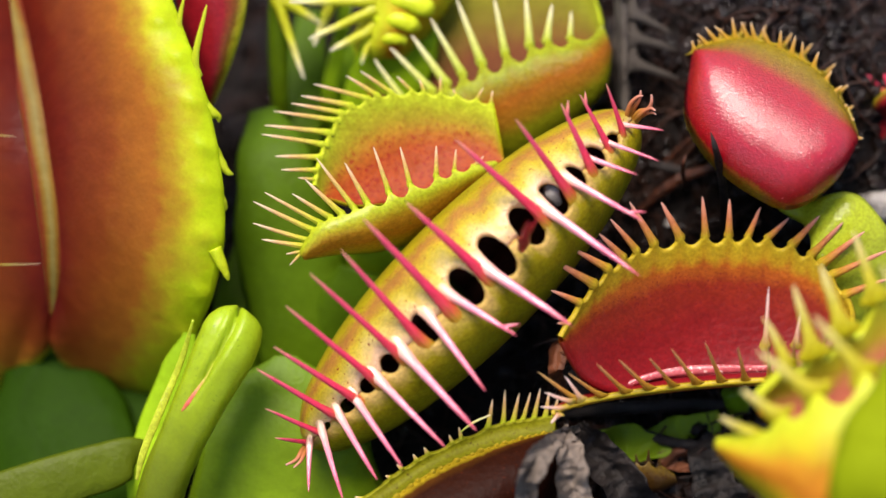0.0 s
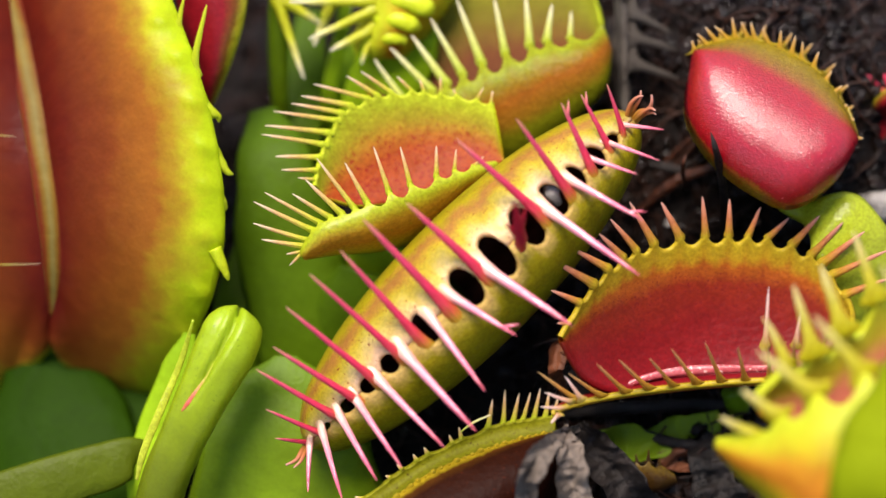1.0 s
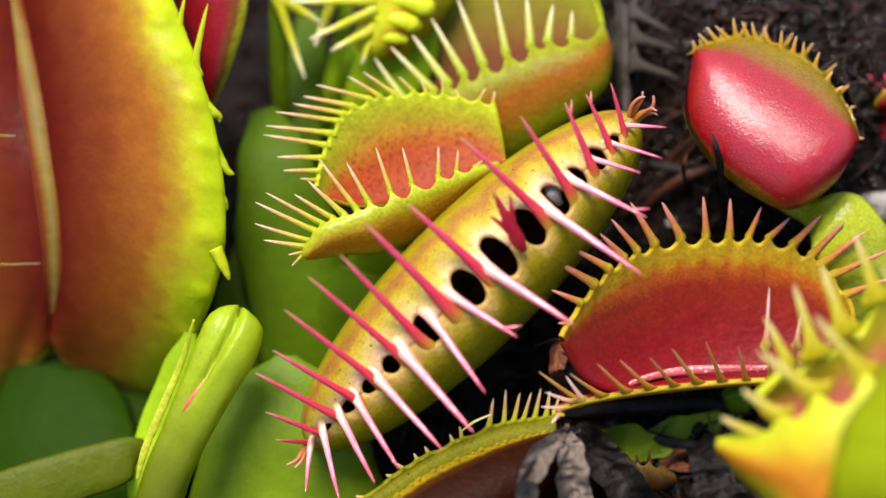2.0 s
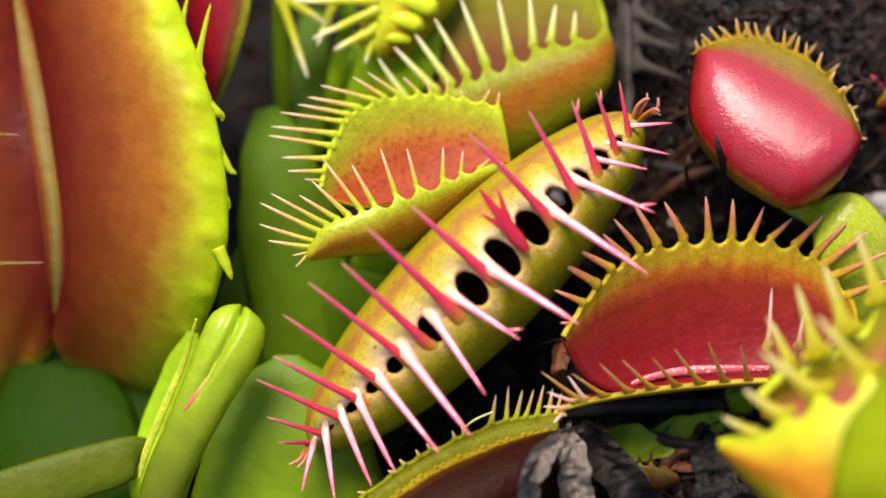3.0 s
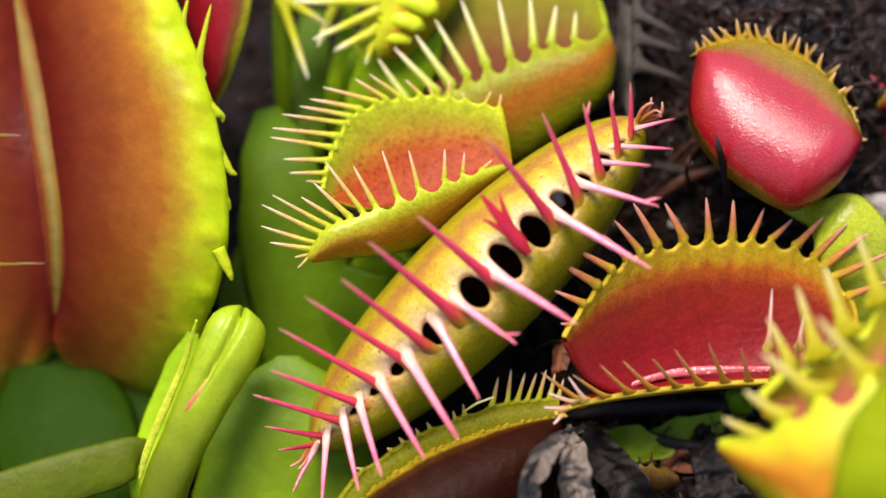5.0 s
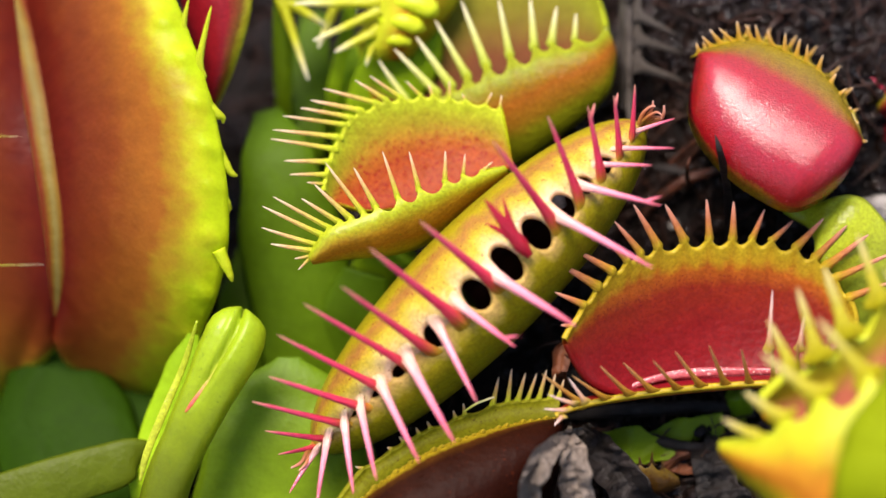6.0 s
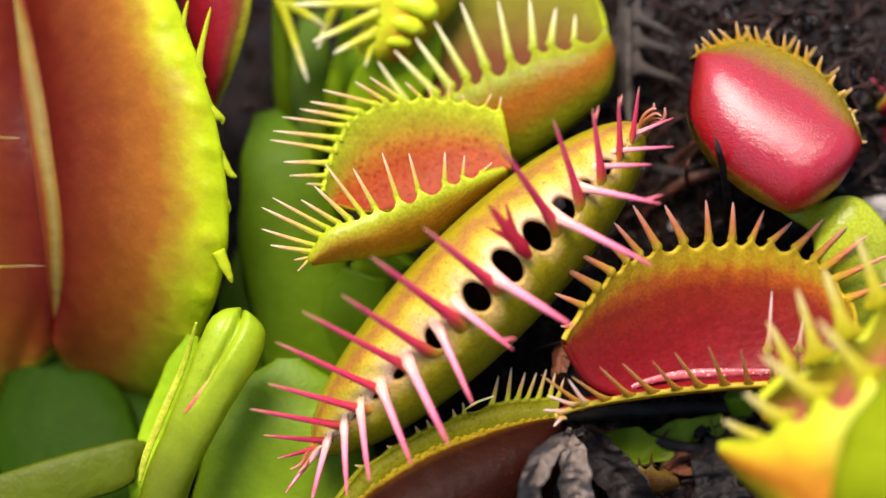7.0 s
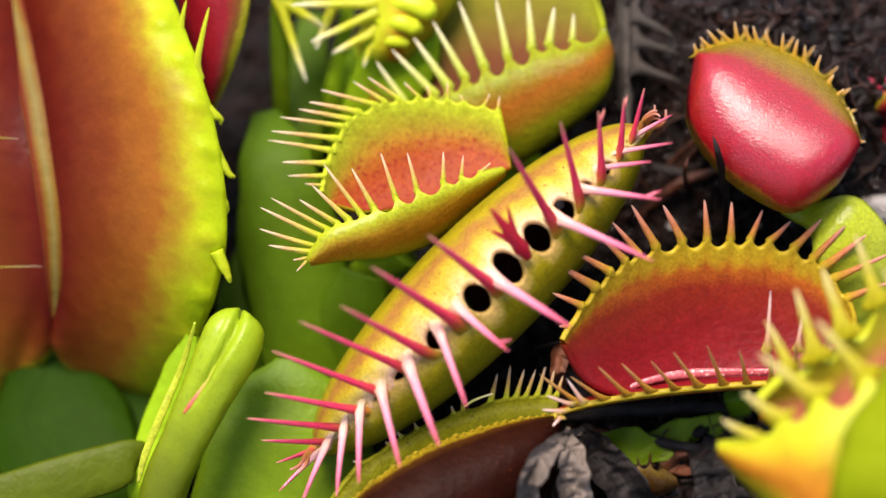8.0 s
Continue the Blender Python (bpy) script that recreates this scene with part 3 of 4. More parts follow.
    pink(0.06, (609, 880), (586, 882), (535, 880), width=0.7)
    pink(0.108, (669, 845), (651, 860), (597, 866))
    pink(0.156, (713, 822), (692, 834), (636, 840))
    pink(0.215, (787, 786), (768, 798), (708, 810), width=0.85)
    pink(0.295, (842, 757), (822, 767), (775, 773), width=1.0)
    pink(0.39, (858, 689), (852, 698), (822, 708), width=0.85)
    pink(0.44, (912, 592), (913, 602), (893, 612), width=0.9, me=PINK_FORK)
    pink(0.532, (1009, 575), (1015, 571), (1000, 570), width=1.1)
    pink(0.712, (1125, 487), (1137, 484), (1140, 456), width=0.95)
    pink(0.79, (1133, 392), (1152, 374), (1158, 350), width=0.8, me=PINK_FORK)
    pink(0.85, (1123, 311), (1140, 299), (1144, 283), width=0.6)
    pink(0.905, (1162, 287), (1179, 272), (1183, 250), width=0.5)
    pink(0.96, (1171, 233), (1184, 216), (1182, 200), width=0.5)

    foot = rooted([at(815, 515, -8.5), at(760, 570, -10.5)])
    stem("petiole", GREEN, foot, [1.2] + [2.0] * (len(foot) - 1), trap, 0.5)

    # a three-pronged tooth that slips out of the seam
    base = lower.point(0.622, 0.955) + OUT * (0.7 * MM)
    ob = new("tooth", prong_mesh())
    size = 5.0 * MM
    rows = []
    for t, x, y in ((0, 5, -50), (0.5, -4, -64), (1.0, -18, -82), (1.5, -36, -92), (2.2, -62, -102), (3.0, -84, -108), (3.5, -92, -112),
                    (5.0, -86, -104), (8.0, -72, -88)):
        v = way(x, y)
        v = v + OUT * math.sqrt(max(size ** 2 - v.length ** 2, 0))
        m, p = tooth_pose(base - lower.mid, v, axis)
        rows.append((t, Matrix.Translation(p) @ m))
    under(ob, low, rows[0][1] @ Matrix.Diagonal((0.72 * MM, 0.72 * MM, size, 1)))
    ob["label"] = "crimson three-pronged tooth"
    KEYED.append((ob, rows))

    # curled tendrils at both ends of the seam
    def tendril(ob, lobe, pts, thick):
        line = [at(*p) for p in pts]
        radii = [thick] + [thick * (1 - 0.75 * k / (len(pts) - 1)) for k in range(1, len(pts))]
        under(new("tendril", tube("tendril", CORAL, line, radii, 0.9, 8, 8)), ob, Matrix.Translation(line[0] - lobe.mid))

    tendril(up, upper, [(1108, 226, -2.4), (1110, 204, -1.4), (1116, 184, -0.8), (1128, 172, -0.4), (1138, 170, -0.4)], 0.22)
    tendril(up, upper, [(1112, 220, -2.4), (1122, 192, -1.2), (1132, 176, -0.6), (1134, 160, -0.4)], 0.2)
    tendril(up, upper, [(1114, 222, -2.4), (1130, 200, -1), (1146, 194, -0.4), (1153, 182, 0), (1153, 168, 0.2)], 0.24)
    tendril(low, lower, [(1116, 222, -2.4), (1134, 203, -0.6), (1150, 192, 0.2), (1160, 196, 0.6)], 0.18)
    tendril(low, lower, [(1116, 226, -2.4), (1138, 205, -0.8), (1154, 200, 0), (1161, 203, 0.4)], 0.15)
    tendril(low, lower, [(556, 772, -2.6), (536, 796, -1), (524, 814, -0.4), (506, 823, 0)], 0.24)
    tendril(low, lower, [(556, 776, -2.6), (540, 800, -0.8), (532, 816, 0), (520, 828, 0.2)], 0.2)
    return trap


closing_trap()


# ---- still traps ----
def pair(name, label, lobes, foot=None, skin_teeth=None, category="flytrap"):
    """A trap of several lobes: each is (Lobe, skin, lining, tooth mesh, fringe settings)."""
    first = lobes[0][0]
    trap = thing(name, first.mid, label, category, "venus flytraps in the bed")
    made = []
    for lobe, skin, lining, me, row in lobes:
        ob = lobe.build(trap, skin, lining)
        if me and isinstance(lobe, Shell):
            comb(lobe, ob, me, **row)
        elif me:
            fringe(lobe, ob, me, **row)
        made.append(ob)
    if foot:
        mat, pts, radii, flat = foot
        grown = rooted(pts)
        radii = radii + [radii[-1]] * (len(grown) - len(pts))
        pts = grown
        stem("petiole", mat, pts, radii, trap, flat)
    return trap, made


LT, PT, CT = tooth_mesh(LIME_TOOTH, 0.05, 0.75, 1.1), tooth_mesh(PALE_TOOTH, 0.05, 0.75, 1.1), tooth_mesh(CORAL, 0.05, 0.75, 1.1)
BT = tooth_mesh(BLUSH_TOOTH, 0.05, 1, 1.2)
NT, WT, OT = tooth_mesh(NEAR_TOOTH, 0.04, 1.0, 1.3), tooth_mesh(ROSE, 0.04), tooth_mesh(OCHRE, 0.05, 1.2, 1.8)
FT = tooth_mesh(FINGER, 0.05, 0.75, 1.1)
ST = tooth_mesh(leaf("amber_tooth", [(0.0, "c8a028"), (0.4, "d09848"), (1.0, "e0b880")], glow=0.5, spec=0.2, unit=0.002), 0.05, 1, 1.3)
BEAD = tooth_mesh(RIM_GOLD, 0.0, 1.0)

# great open trap
GREAT_HINGE = [(16, -90, -15), (48, 60, -10.5), (74, 200, -7.8), (94, 340, -6.8), (100, 480, -7.8), (96, 596, -11)]
GREAT_MARGIN = [(235, -110, -8), (292, -20, -4), (336, 90, -2), (370, 200, -1.2), (390, 310, -1.2), (395, 410, -1.5), (381, 500, -2.6), (352, 580, -5),
                (318, 655, -9), (270, 708, -14), (216, 724, -17), (166, 696, -16), (126, 650, -13.5), (103, 608, -11.5)]
GREAT_STUBS = [(316, 62, 326, -4), (348, 130, 366, 8), (340, 590, 331, 620)]
GREAT_SWELLINGS = [(286, 42, 0.45), (320, 102, 0.5), (347, 182, 0.5), (364, 262, 0.45), (369, 330, 0.4), (371, 418, 0.55), (357, 516, 0.5), (332, 588, 0.5)]
great_shell = Shell(GREAT_HINGE, GREAT_MARGIN, way(0, 0, 2.2), GREAT_STUBS, thick=0.8, power=0.3, curl=way(0, 0, -0.8), swell=GREAT_SWELLINGS)
great, great_parts = pair("great_flytrap", "large open venus flytrap with red lobes and lime margin", [
    (great_shell, BIG_IN, WINE, tooth_mesh(LEMON, 0.1, 1.0, 1.3), dict(width=0.62, lift=-0.1, slim=0.6)),
    (Shell([(6, -90, -15), (40, 60, -10.5), (66, 200, -7.8), (86, 340, -6.8), (92, 480, -7.8), (90, 596, -11)],
           [(-120, -110, -10), (-180, 80, -6), (-210, 280, -5), (-190, 460, -8), (-130, 600, -12.5), (-60, 712, -16.5), (6, 700, -16.5), (54, 650, -13.5), (84, 606, -11.5)],
           way(0, 0, 1.0), thick=0.8, power=0.3), BIG_IN, WINE, None, None),
], (DEEP, [at(94, 598, -12.5), at(100, 740, -14), at(100, 960, -12)], [0.8, 1.6, 2], 0.4))


def great_details():
    """Midrib and hairs of the great trap."""
    stem("midrib", RIB, [at(-4, -60, -13.4), at(33, 60, -9.6), at(62, 200, -6.9), at(84, 340, -5.9), at(94, 460, -6.6), at(95, 560, -9)],
         [0.8, 0.95, 0.95, 0.9, 0.7, 0.3], great, 0.14, "pale olive midrib")
    for pts, r in (([(362, 188), (376, 200), (386, 206), (387, 216)], 0.42), ([(378, 268), (390, 288), (402, 304), (412, 309)], 0.44),
                   ([(384, 340), (393, 356), (398, 366), (396, 376)], 0.36), ([(380, 440), (391, 464), (400, 484), (404, 496)], 0.46)):
        line = [at(x, y, -1.6 - 0.2 * k) for k, (x, y) in enumerate(pts)]
        under(new("tooth", tube("tooth", LEMON, line, [r, r * 0.8, r * 0.5, r * 0.2], 0.8, 10, 8)), great_parts[0], Matrix.Translation(line[0] - great_shell.mid))
    hair = tooth_mesh(PALE_TOOTH, 0.05, 0.6)
    for x, y, dx, dy, w in ((-6, 469, 82, -2, -5.5), (-8, 240, 40, 2, -5), (203, 462, 30, -6, -4.5)):
        set_tooth(hair, great_parts[0], great_shell.mid, at(x, y, w), way(dx, dy, 0.2), UP, way(dx, dy).length, 0.07 * MM)


great_details()

pair("wine_flytrap", "dark red flytrap lobe with yellow edge", [
    (Shell([(300, -110, -7), (322, 40, -8), (366, 190, -9)], [(446, -110, -6), (434, 20, -6.5), (404, 120, -7.5), (370, 192, -9)], way(0, 0, 1.5), power=0.4, rim=0.2),
     WINE, WINE, None, None)],
    (DEEP, [at(350, 190, -9), at(340, 300, -12), at(330, 420, -15)], [1, 1.5, 1.5], 0.5))

# two-lobed trap beside the closing one
SPECKLED_BACK = [(560, 318, 527, 315), (556, 300, 497, 301), (560, 276, 487, 277), (563, 248, 462, 238), (570, 226, 467, 222), (588, 205, 483, 197), (598, 193, 515, 183),
                 (616, 180, 533, 170), (645, 168, 555, 149), (665, 162, 612, 134), (690, 157, 638, 126), (726, 156, 702, 135), (748, 158, 742, 140), (778, 160, 779, 134),
                 (806, 166, 802, 158), (842, 176, 855, 155), (868, 182, 872, 160)]
SPECKLED_FRONT = [(536, 452, 512, 470), (535, 444, 506, 450), (534, 434, 463, 424), (540, 422, 447, 395), (550, 405, 448, 357), (562, 390, 467, 340), (582, 380, 517, 343),
                  (602, 372, 540, 318), (624, 364, 560, 280), (646, 352, 610, 288), (686, 334, 661, 260), (724, 322, 708, 260), (770, 306, 772, 258), (803, 300, 807, 264),
                  (834, 294, 856, 277)]
mid_trap, mid_parts = pair("speckled_flytrap", "open lime-green flytrap with orange speckled throat and fine teeth", [
    (Shell([(572, 350, -3.5), (640, 366, -4), (740, 350, -4.5), (830, 312, -4.5), (893, 287, -4.5)],
           [(556, 330, -3), (560, 285, -3), (574, 238, -3.5), (602, 192, -4), (650, 166, -4.5), (720, 155, -5), (800, 163, -5), (874, 182, -4.8)],
           way(0, 0, -0.9), SPECKLED_BACK, 0.07, rim=0.25, power=0.5), LIME, LIME_IN, LT, dict(width=0.42, lift=0.1)),
    (Shell([(536, 456, -1.5), (600, 447, -2.2), (680, 440, -3.4), (760, 412, -4.6), (830, 352, -5), (882, 294, -4.5)],
           [(533, 448, -1.5), (562, 396, -1), (620, 369, -1), (690, 336, -1.4), (770, 310, -2.4), (830, 296, -3.2), (878, 289, -4)],
           way(0, 0, 1.6), SPECKLED_FRONT, 0.22, rim=0.1, power=0.4), FLANK, LIME_IN, LT, dict(width=0.42, lift=0.1)),
], (GREEN, [at(690, 425, -8.5), at(660, 460, -10), at(620, 540, -13), at(600, 640, -16)], [2.0, 1.6, 2.4, 2], 0.4))

UPRIGHT_TEETH = [(716, 176, 662, 104), (764, 156, 690, 84), (788, 138, 728, 62), (815, 122, 762, 33), (850, 104, 808, -2), (893, 88, 874, -6), (935, 74, 930, -8),
                 (966, 70, 977, 8), (1006, 64, 1011, 20), (1060, 52, 1066, 46)]
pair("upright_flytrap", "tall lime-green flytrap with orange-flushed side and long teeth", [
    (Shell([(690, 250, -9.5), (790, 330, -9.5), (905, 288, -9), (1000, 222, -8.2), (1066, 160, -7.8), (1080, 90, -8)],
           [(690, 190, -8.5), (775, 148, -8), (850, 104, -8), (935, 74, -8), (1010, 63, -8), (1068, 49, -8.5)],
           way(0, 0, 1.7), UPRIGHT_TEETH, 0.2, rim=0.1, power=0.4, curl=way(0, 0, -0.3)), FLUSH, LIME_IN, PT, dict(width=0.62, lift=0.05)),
    (Shell([(670, 230, -11), (800, 240, -11), (950, 180, -10.5), (1074, 96, -9.5)],
           [(620, 70, -12), (690, -40, -13), (830, -110, -13.5), (980, -90, -13), (1044, -20, -12), (1064, 44, -11)],
           way(0, 0, -0.8), power=0.4, rim=0.1), LIME, AMBER_IN, None, None),
], (BRIGHT, [at(930, 270, -12), at(860, 320, -15), at(800, 360, -19)], [2.4, 3, 3], 0.5))

# bristled trap: pale fingers to one side, swollen ones folded over to the other
bristled, bristled_parts = pair("bristled_flytrap", "yellow flytrap with thick pale teeth", [
    (Shell([(800, -90, -11), (806, -20, -11), (770, 40, -11), (716, 100, -11.2)], [(640, -90, -9.5), (660, -30, -9), (662, 30, -9), (652, 80, -9.5), (662, 104, -10)],
           way(0, 0, 1.8), [(660, -70, 520, -60), (662, -30, 530, -26), (662, 3, 512, 4), (663, 16, 546, 70), (655, 52, 584, 90), (655, 76, 640, 114)], 0.1, power=0.35),
     NEAR, LEMON, FT, dict(width=0.85, lift=0.1)),
], (BRIGHT, [at(740, 50, -12.5), at(690, 180, -15), at(650, 300, -18)], [1.6, 2.4, 2], 0.5))
for points, radii in (([at(664, 34, -8.8), at(700, 34, -8.2), at(726, 42, -8.2), at(742, 50, -8.6)], [0.3, 0.6, 0.6, 0.25]),
                      ([at(662, 66, -9.1), at(690, 66, -8.6), at(718, 72, -8.9)], [0.3, 0.5, 0.3]),
                      ([at(668, 4, -8.8), at(710, 0, -8.0), at(750, 12, -8.0), at(764, 22, -8.6)], [0.3, 0.6, 0.7, 0.3])):
    stem("tooth", LEMON, points, radii, bristled, 0.8, "folded swollen yellow tooth")

pair("drooping_flytrap", "pale green flytrap with long drooping teeth in soft focus", [
    (Shell([(470, -70, -11), (530, -80, -11), (600, -70, -11)], [(478, -20, -10), (500, 2, -10), (560, -4, -10), (604, -18, -10)], way(0, 0, 1),
           [(500, 2, 573, 46), (490, -8, 538, 140), (596, -14, 555, 82)], power=0.3), BRIGHT, LIME_IN, FT, dict(width=0.95, lift=0.0))],
    (GREEN, [at(500, -40, -11), at(492, 60, -12), at(496, 200, -15)], [0.8, 0.7, 0.6], 0.8))

pair("withered_flytrap", "dead grey flytrap with dried curled teeth", [
    (Lobe(at(1096, -60, -10), at(1098, 190, -11), way(-6, 0), way(20, 0, 1), way(0, 0, 1), 0.3, count=5, scallop=0.5, thick=0.3), HUSK, HUSK,
     tooth_mesh(HUSK, 0.12, 1.0, 1.9), dict(length=3.7, width=0.8, lean=-UP * 0.4, wild=0.15, ends=(1, 1)))],
    (HUSK, [at(1096, 60, -10.5), at(1080, 140, -13), at(1070, 260, -18)], [0.4, 0.4, 0.4], 0.7))

# ruby trap
RUBY_TEETH = [(1230, 98, 1224, 72), (1252, 80, 1234, 60), (1270, 74, 1248, 48), (1290, 67, 1264, 46), (1302, 64, 1296, 32), (1326, 62, 1311, 38), (1340, 64, 1329, 40),
              (1362, 74, 1350, 48), (1380, 84, 1382, 54), (1400, 95, 1408, 64), (1418, 106, 1421, 74), (1434, 120, 1449, 92), (1456, 142, 1472, 126), (1467, 164, 1490, 152),
              (1478, 190, 1500, 186), (1490, 214, 1513, 212), (1508, 246, 1528, 245)]
pair("ruby_flytrap", "glossy red flytrap with short-toothed yellow rim", [
    (Shell([(1228, 100, -4.4), (1216, 205, -2.6), (1262, 288, -1.4), (1345, 350, -0.9), (1405, 366, -0.9), (1472, 322, -1.8), (1508, 254, -3)],
           [(1228, 92, -4.6), (1262, 80, -5), (1320, 68, -5.6), (1380, 86, -5.6), (1440, 120, -5), (1484, 180, -3.8), (1512, 246, -3.1)],
           way(0, 0, 4.2), RUBY_TEETH, 0.03, rim=0.12, power=0.36, belly=0.65), RUBY, RUBY_IN, OT, dict(width=0.46, lift=0.3, slim=0.8)),
    (Shell([(1230, 102, -5), (1216, 205, -4.4), (1262, 288, -3.6), (1345, 350, -3.2), (1405, 366, -3.2), (1472, 322, -3.6), (1508, 256, -3.6)],
           [(1230, 90, -5.4), (1262, 72, -6), (1322, 58, -6.4), (1386, 74, -6.4), (1448, 110, -6), (1494, 172, -4.8), (1516, 244, -3.8)],
           way(0, 0, -3.5), [(1242, 84, 1236, 70), (1280, 68, 1276, 50), (1316, 60, 1318, 40), (1350, 64, 1356, 44), (1392, 76, 1402, 58), (1424, 94, 1438, 76),
                             (1462, 126, 1480, 112), (1486, 158, 1502, 150), (1500, 190, 1512, 188)], 0.04, power=0.5), RUBY, RUBY, OT, dict(width=0.4, slim=0.8)),
], (PALE_GREEN, [at(1385, 358, -5), at(1425, 374, -4.5), at(1482, 402, -3), at(1525, 480, -4.5), at(1550, 620, -8)], [0.6, 0.8, 2.5, 2.7, 1.8], 0.3))

# wide open trap
GAPING_TEETH = [(1000, 570, 986, 572), (1024, 532, 975, 514), (1050, 494, 978, 461), (1078, 468, 1006, 437), (1104, 448, 1060, 414), (1126, 434, 1080, 388),
                (1156, 420, 1114, 358), (1205, 412, 1170, 358), (1248, 408, 1243, 348), (1290, 407, 1291, 352), (1326, 410, 1346, 366), (1360, 414, 1396, 386),
                (1402, 424, 1450, 382), (1436, 444, 1492, 394), (1456, 460, 1530, 410), (1476, 482, 1572, 443), (1500, 518, 1572, 494)]
gaping, gaping_parts = pair("gaping_flytrap", "wide open flytrap with crimson lining and amber teeth", [
    (Shell([(993, 604, 1.6), (1036, 674, 0), (1110, 698, -1.4), (1230, 680, -2.6), (1350, 676, -2.8), (1450, 650, -2.8), (1505, 585, -2.8)],
           [(990, 598, 1.6), (1030, 526, 1), (1085, 460, 0.2), (1170, 418, -1), (1290, 407, -2), (1395, 420, -2.6), (1468, 470, -2.8), (1506, 540, -2.8), (1507, 580, -2.8)],
           way(0, 0, -0.9), GAPING_TEETH, 0.09, rim=0.3, power=0.4, curl=way(0, 0, 0.2)), RUBY_IN, RUBY_IN, CT, dict(width=0.62, lift=0.25)),
    (Lobe(at(975, 738, 1), at(1500, 690, 2), way(0, -38, -3.5), way(0, 4, 3.5), way(0, 10, 0), 0.45, count=11), RUBY_IN, RUBY_IN, ST,
     dict(length=3.8, width=0.4, lean=OUT * 0.3 + UP * 1.0 - RIGHT * 0.75, fan=1.0, ends=(1, 1))),
], (GREEN, [at(1300, 690, -5), at(1310, 740, -8), at(1320, 800, -11)], [0.9, 0.7, 0.8], 0.6))
for x, y, dx, dy in ((1012, 712, -48, -18), (1000, 722, -44, -3), (990, 732, -16, 16), (1354, 612, 4, -102), (1408, 612, 8, -74), (1030, 708, -30, -42)):
    lobe_ob, spot = gaping_parts[1], at(x, y, 3)
    ob = set_tooth(BT, lobe_ob, (at(975, 738, 1) + at(1500, 690, 2)) / 2, spot, way(dx, dy, 0.6), RIGHT, way(dx, dy, 0.6).length, 0.34 * MM)
    ob["label"] = "pale tooth of the lower margin"
stem("fold", FOLD, [at(1090, 690, -1.5), at(1150, 667, -1.6), at(1230, 655, -1.8), at(1380, 652, -1.6)], [0.12, 0.24, 0.3, 0.22], gaping, 0.6,
     "pale pink fold along the hinge")

# near trap in soft focus
pair("near_flytrap", "yellow-green flytrap with orange flush close to the lens", [
    (Shell([(1272, 792, 11), (1310, 836, 12), (1372, 900, 13), (1450, 1030, 14), (1600, 1180, 14), (1740, 1080, 14)],
           [(1268, 784, 11), (1340, 765, 13), (1385, 728, 14), (1440, 690, 15), (1510, 655, 15.5), (1600, 610, 15.5), (1740, 560, 15)],
           way(0, 0, 2.5), [(1340, 768, 1274, 738), (1384, 734, 1312, 690), (1446, 690, 1342, 622), (1530, 650, 1440, 560), (1640, 600, 1560, 470)], 0.13, thick=0.6, rim=0.1, power=0.4),
     NEAR, NEAR_IN, NT, dict(width=1.0, lift=0.05)),
    (Shell([(1350, 730, 10.5), (1440, 790, 10), (1560, 760, 10), (1740, 640, 10)],
           [(1340, 700, 11), (1396, 648, 11.5), (1442, 620, 11.5), (1494, 578, 11.5), (1550, 520, 11), (1650, 450, 10.5), (1740, 430, 10)],
           way(0, 0, -1.5), [(1398, 648, 1352, 562), (1442, 620, 1404, 505), (1494, 578, 1452, 470), (1552, 522, 1510, 410), (1630, 470, 1600, 350)], 0.2, thick=0.6, rim=0.1),
     NEAR, NEAR_IN, NT, dict(width=0.95, lift=0.05)),
], (leaf("near_stalk", [(0.0, "76820c"), (1.0, "80900e")], None, gloss=0.7, spec=0.05, grit=0.3), [at(1655, 600, 14), at(1645, 700, 18), at(1632, 800, 20), at(1622, 900, 18), at(1590, 1080, -4)], [1.2, 3.2, 4.7, 5.2, 4], 0.4))

# rising trap at the foot of the bed
RISING_TEETH = [(690, 844, 682, 842), (710, 831, 702, 822), (736, 813, 731, 804), (757, 802, 750, 792), (798, 782, 795, 770), (816, 775, 812, 756), (864, 754, 872, 706),
                (890, 748, 894, 690), (909, 745, 919, 696), (926, 742, 939, 695), (946, 739, 956, 688), (964, 737, 972, 694), (980, 735, 988, 702), (640, 882, 628, 880)]
rising_front = Shell([(600, 1010, 1), (700, 1090, 1), (860, 1060, 0), (970, 920, -1), (990, 776, -1)],
                     [(590, 1000, 1.5), (650, 925, 2), (700, 880, 2), (760, 838, 1.5), (850, 799, 0.8), (930, 776, 0), (988, 768, -1)], way(0, 0, 3.5), power=0.4, rim=0.0)
low_trap, low_parts = pair("rising_flytrap", "olive flytrap with beaded yellow rim and dark red side", [
    (rising_front, DUSK, OLIVE, None, None),
    (Shell([(610, 1010, 0.4), (690, 910, 0.6), (780, 850, 0.2), (880, 810, -0.6), (985, 780, -1.6)],
           [(570, 985, -0.5), (640, 883, -0.5), (690, 844, -0.6), (757, 802, -1), (816, 775, -1.4), (870, 752, -1.8), (930, 741, -2), (985, 734, -2.2)],
           way(0, 0, -0.8), RISING_TEETH, 0.12, power=0.4), OLIVE, OLIVE, LT, dict(width=0.4, lift=0.05, slim=0.8)),
], (GREEN, [at(850, 960, -2), at(840, 1100, -5), at(840, 1200, -7)], [3, 3, 2], 0.5))
for k in range(30):
    spot = 0.06 + 0.91 * k / 29
    size = 0.5 + 0.12 * math.sin(k * 2.3)
    set_tooth(BEAD, low_parts[0], rising_front.mid, rising_front.point(spot, 0.985) - OUT * (0.05 * MM), OUT + UP * 0.6, rising_front.tangent(spot), size * MM, size * MM)

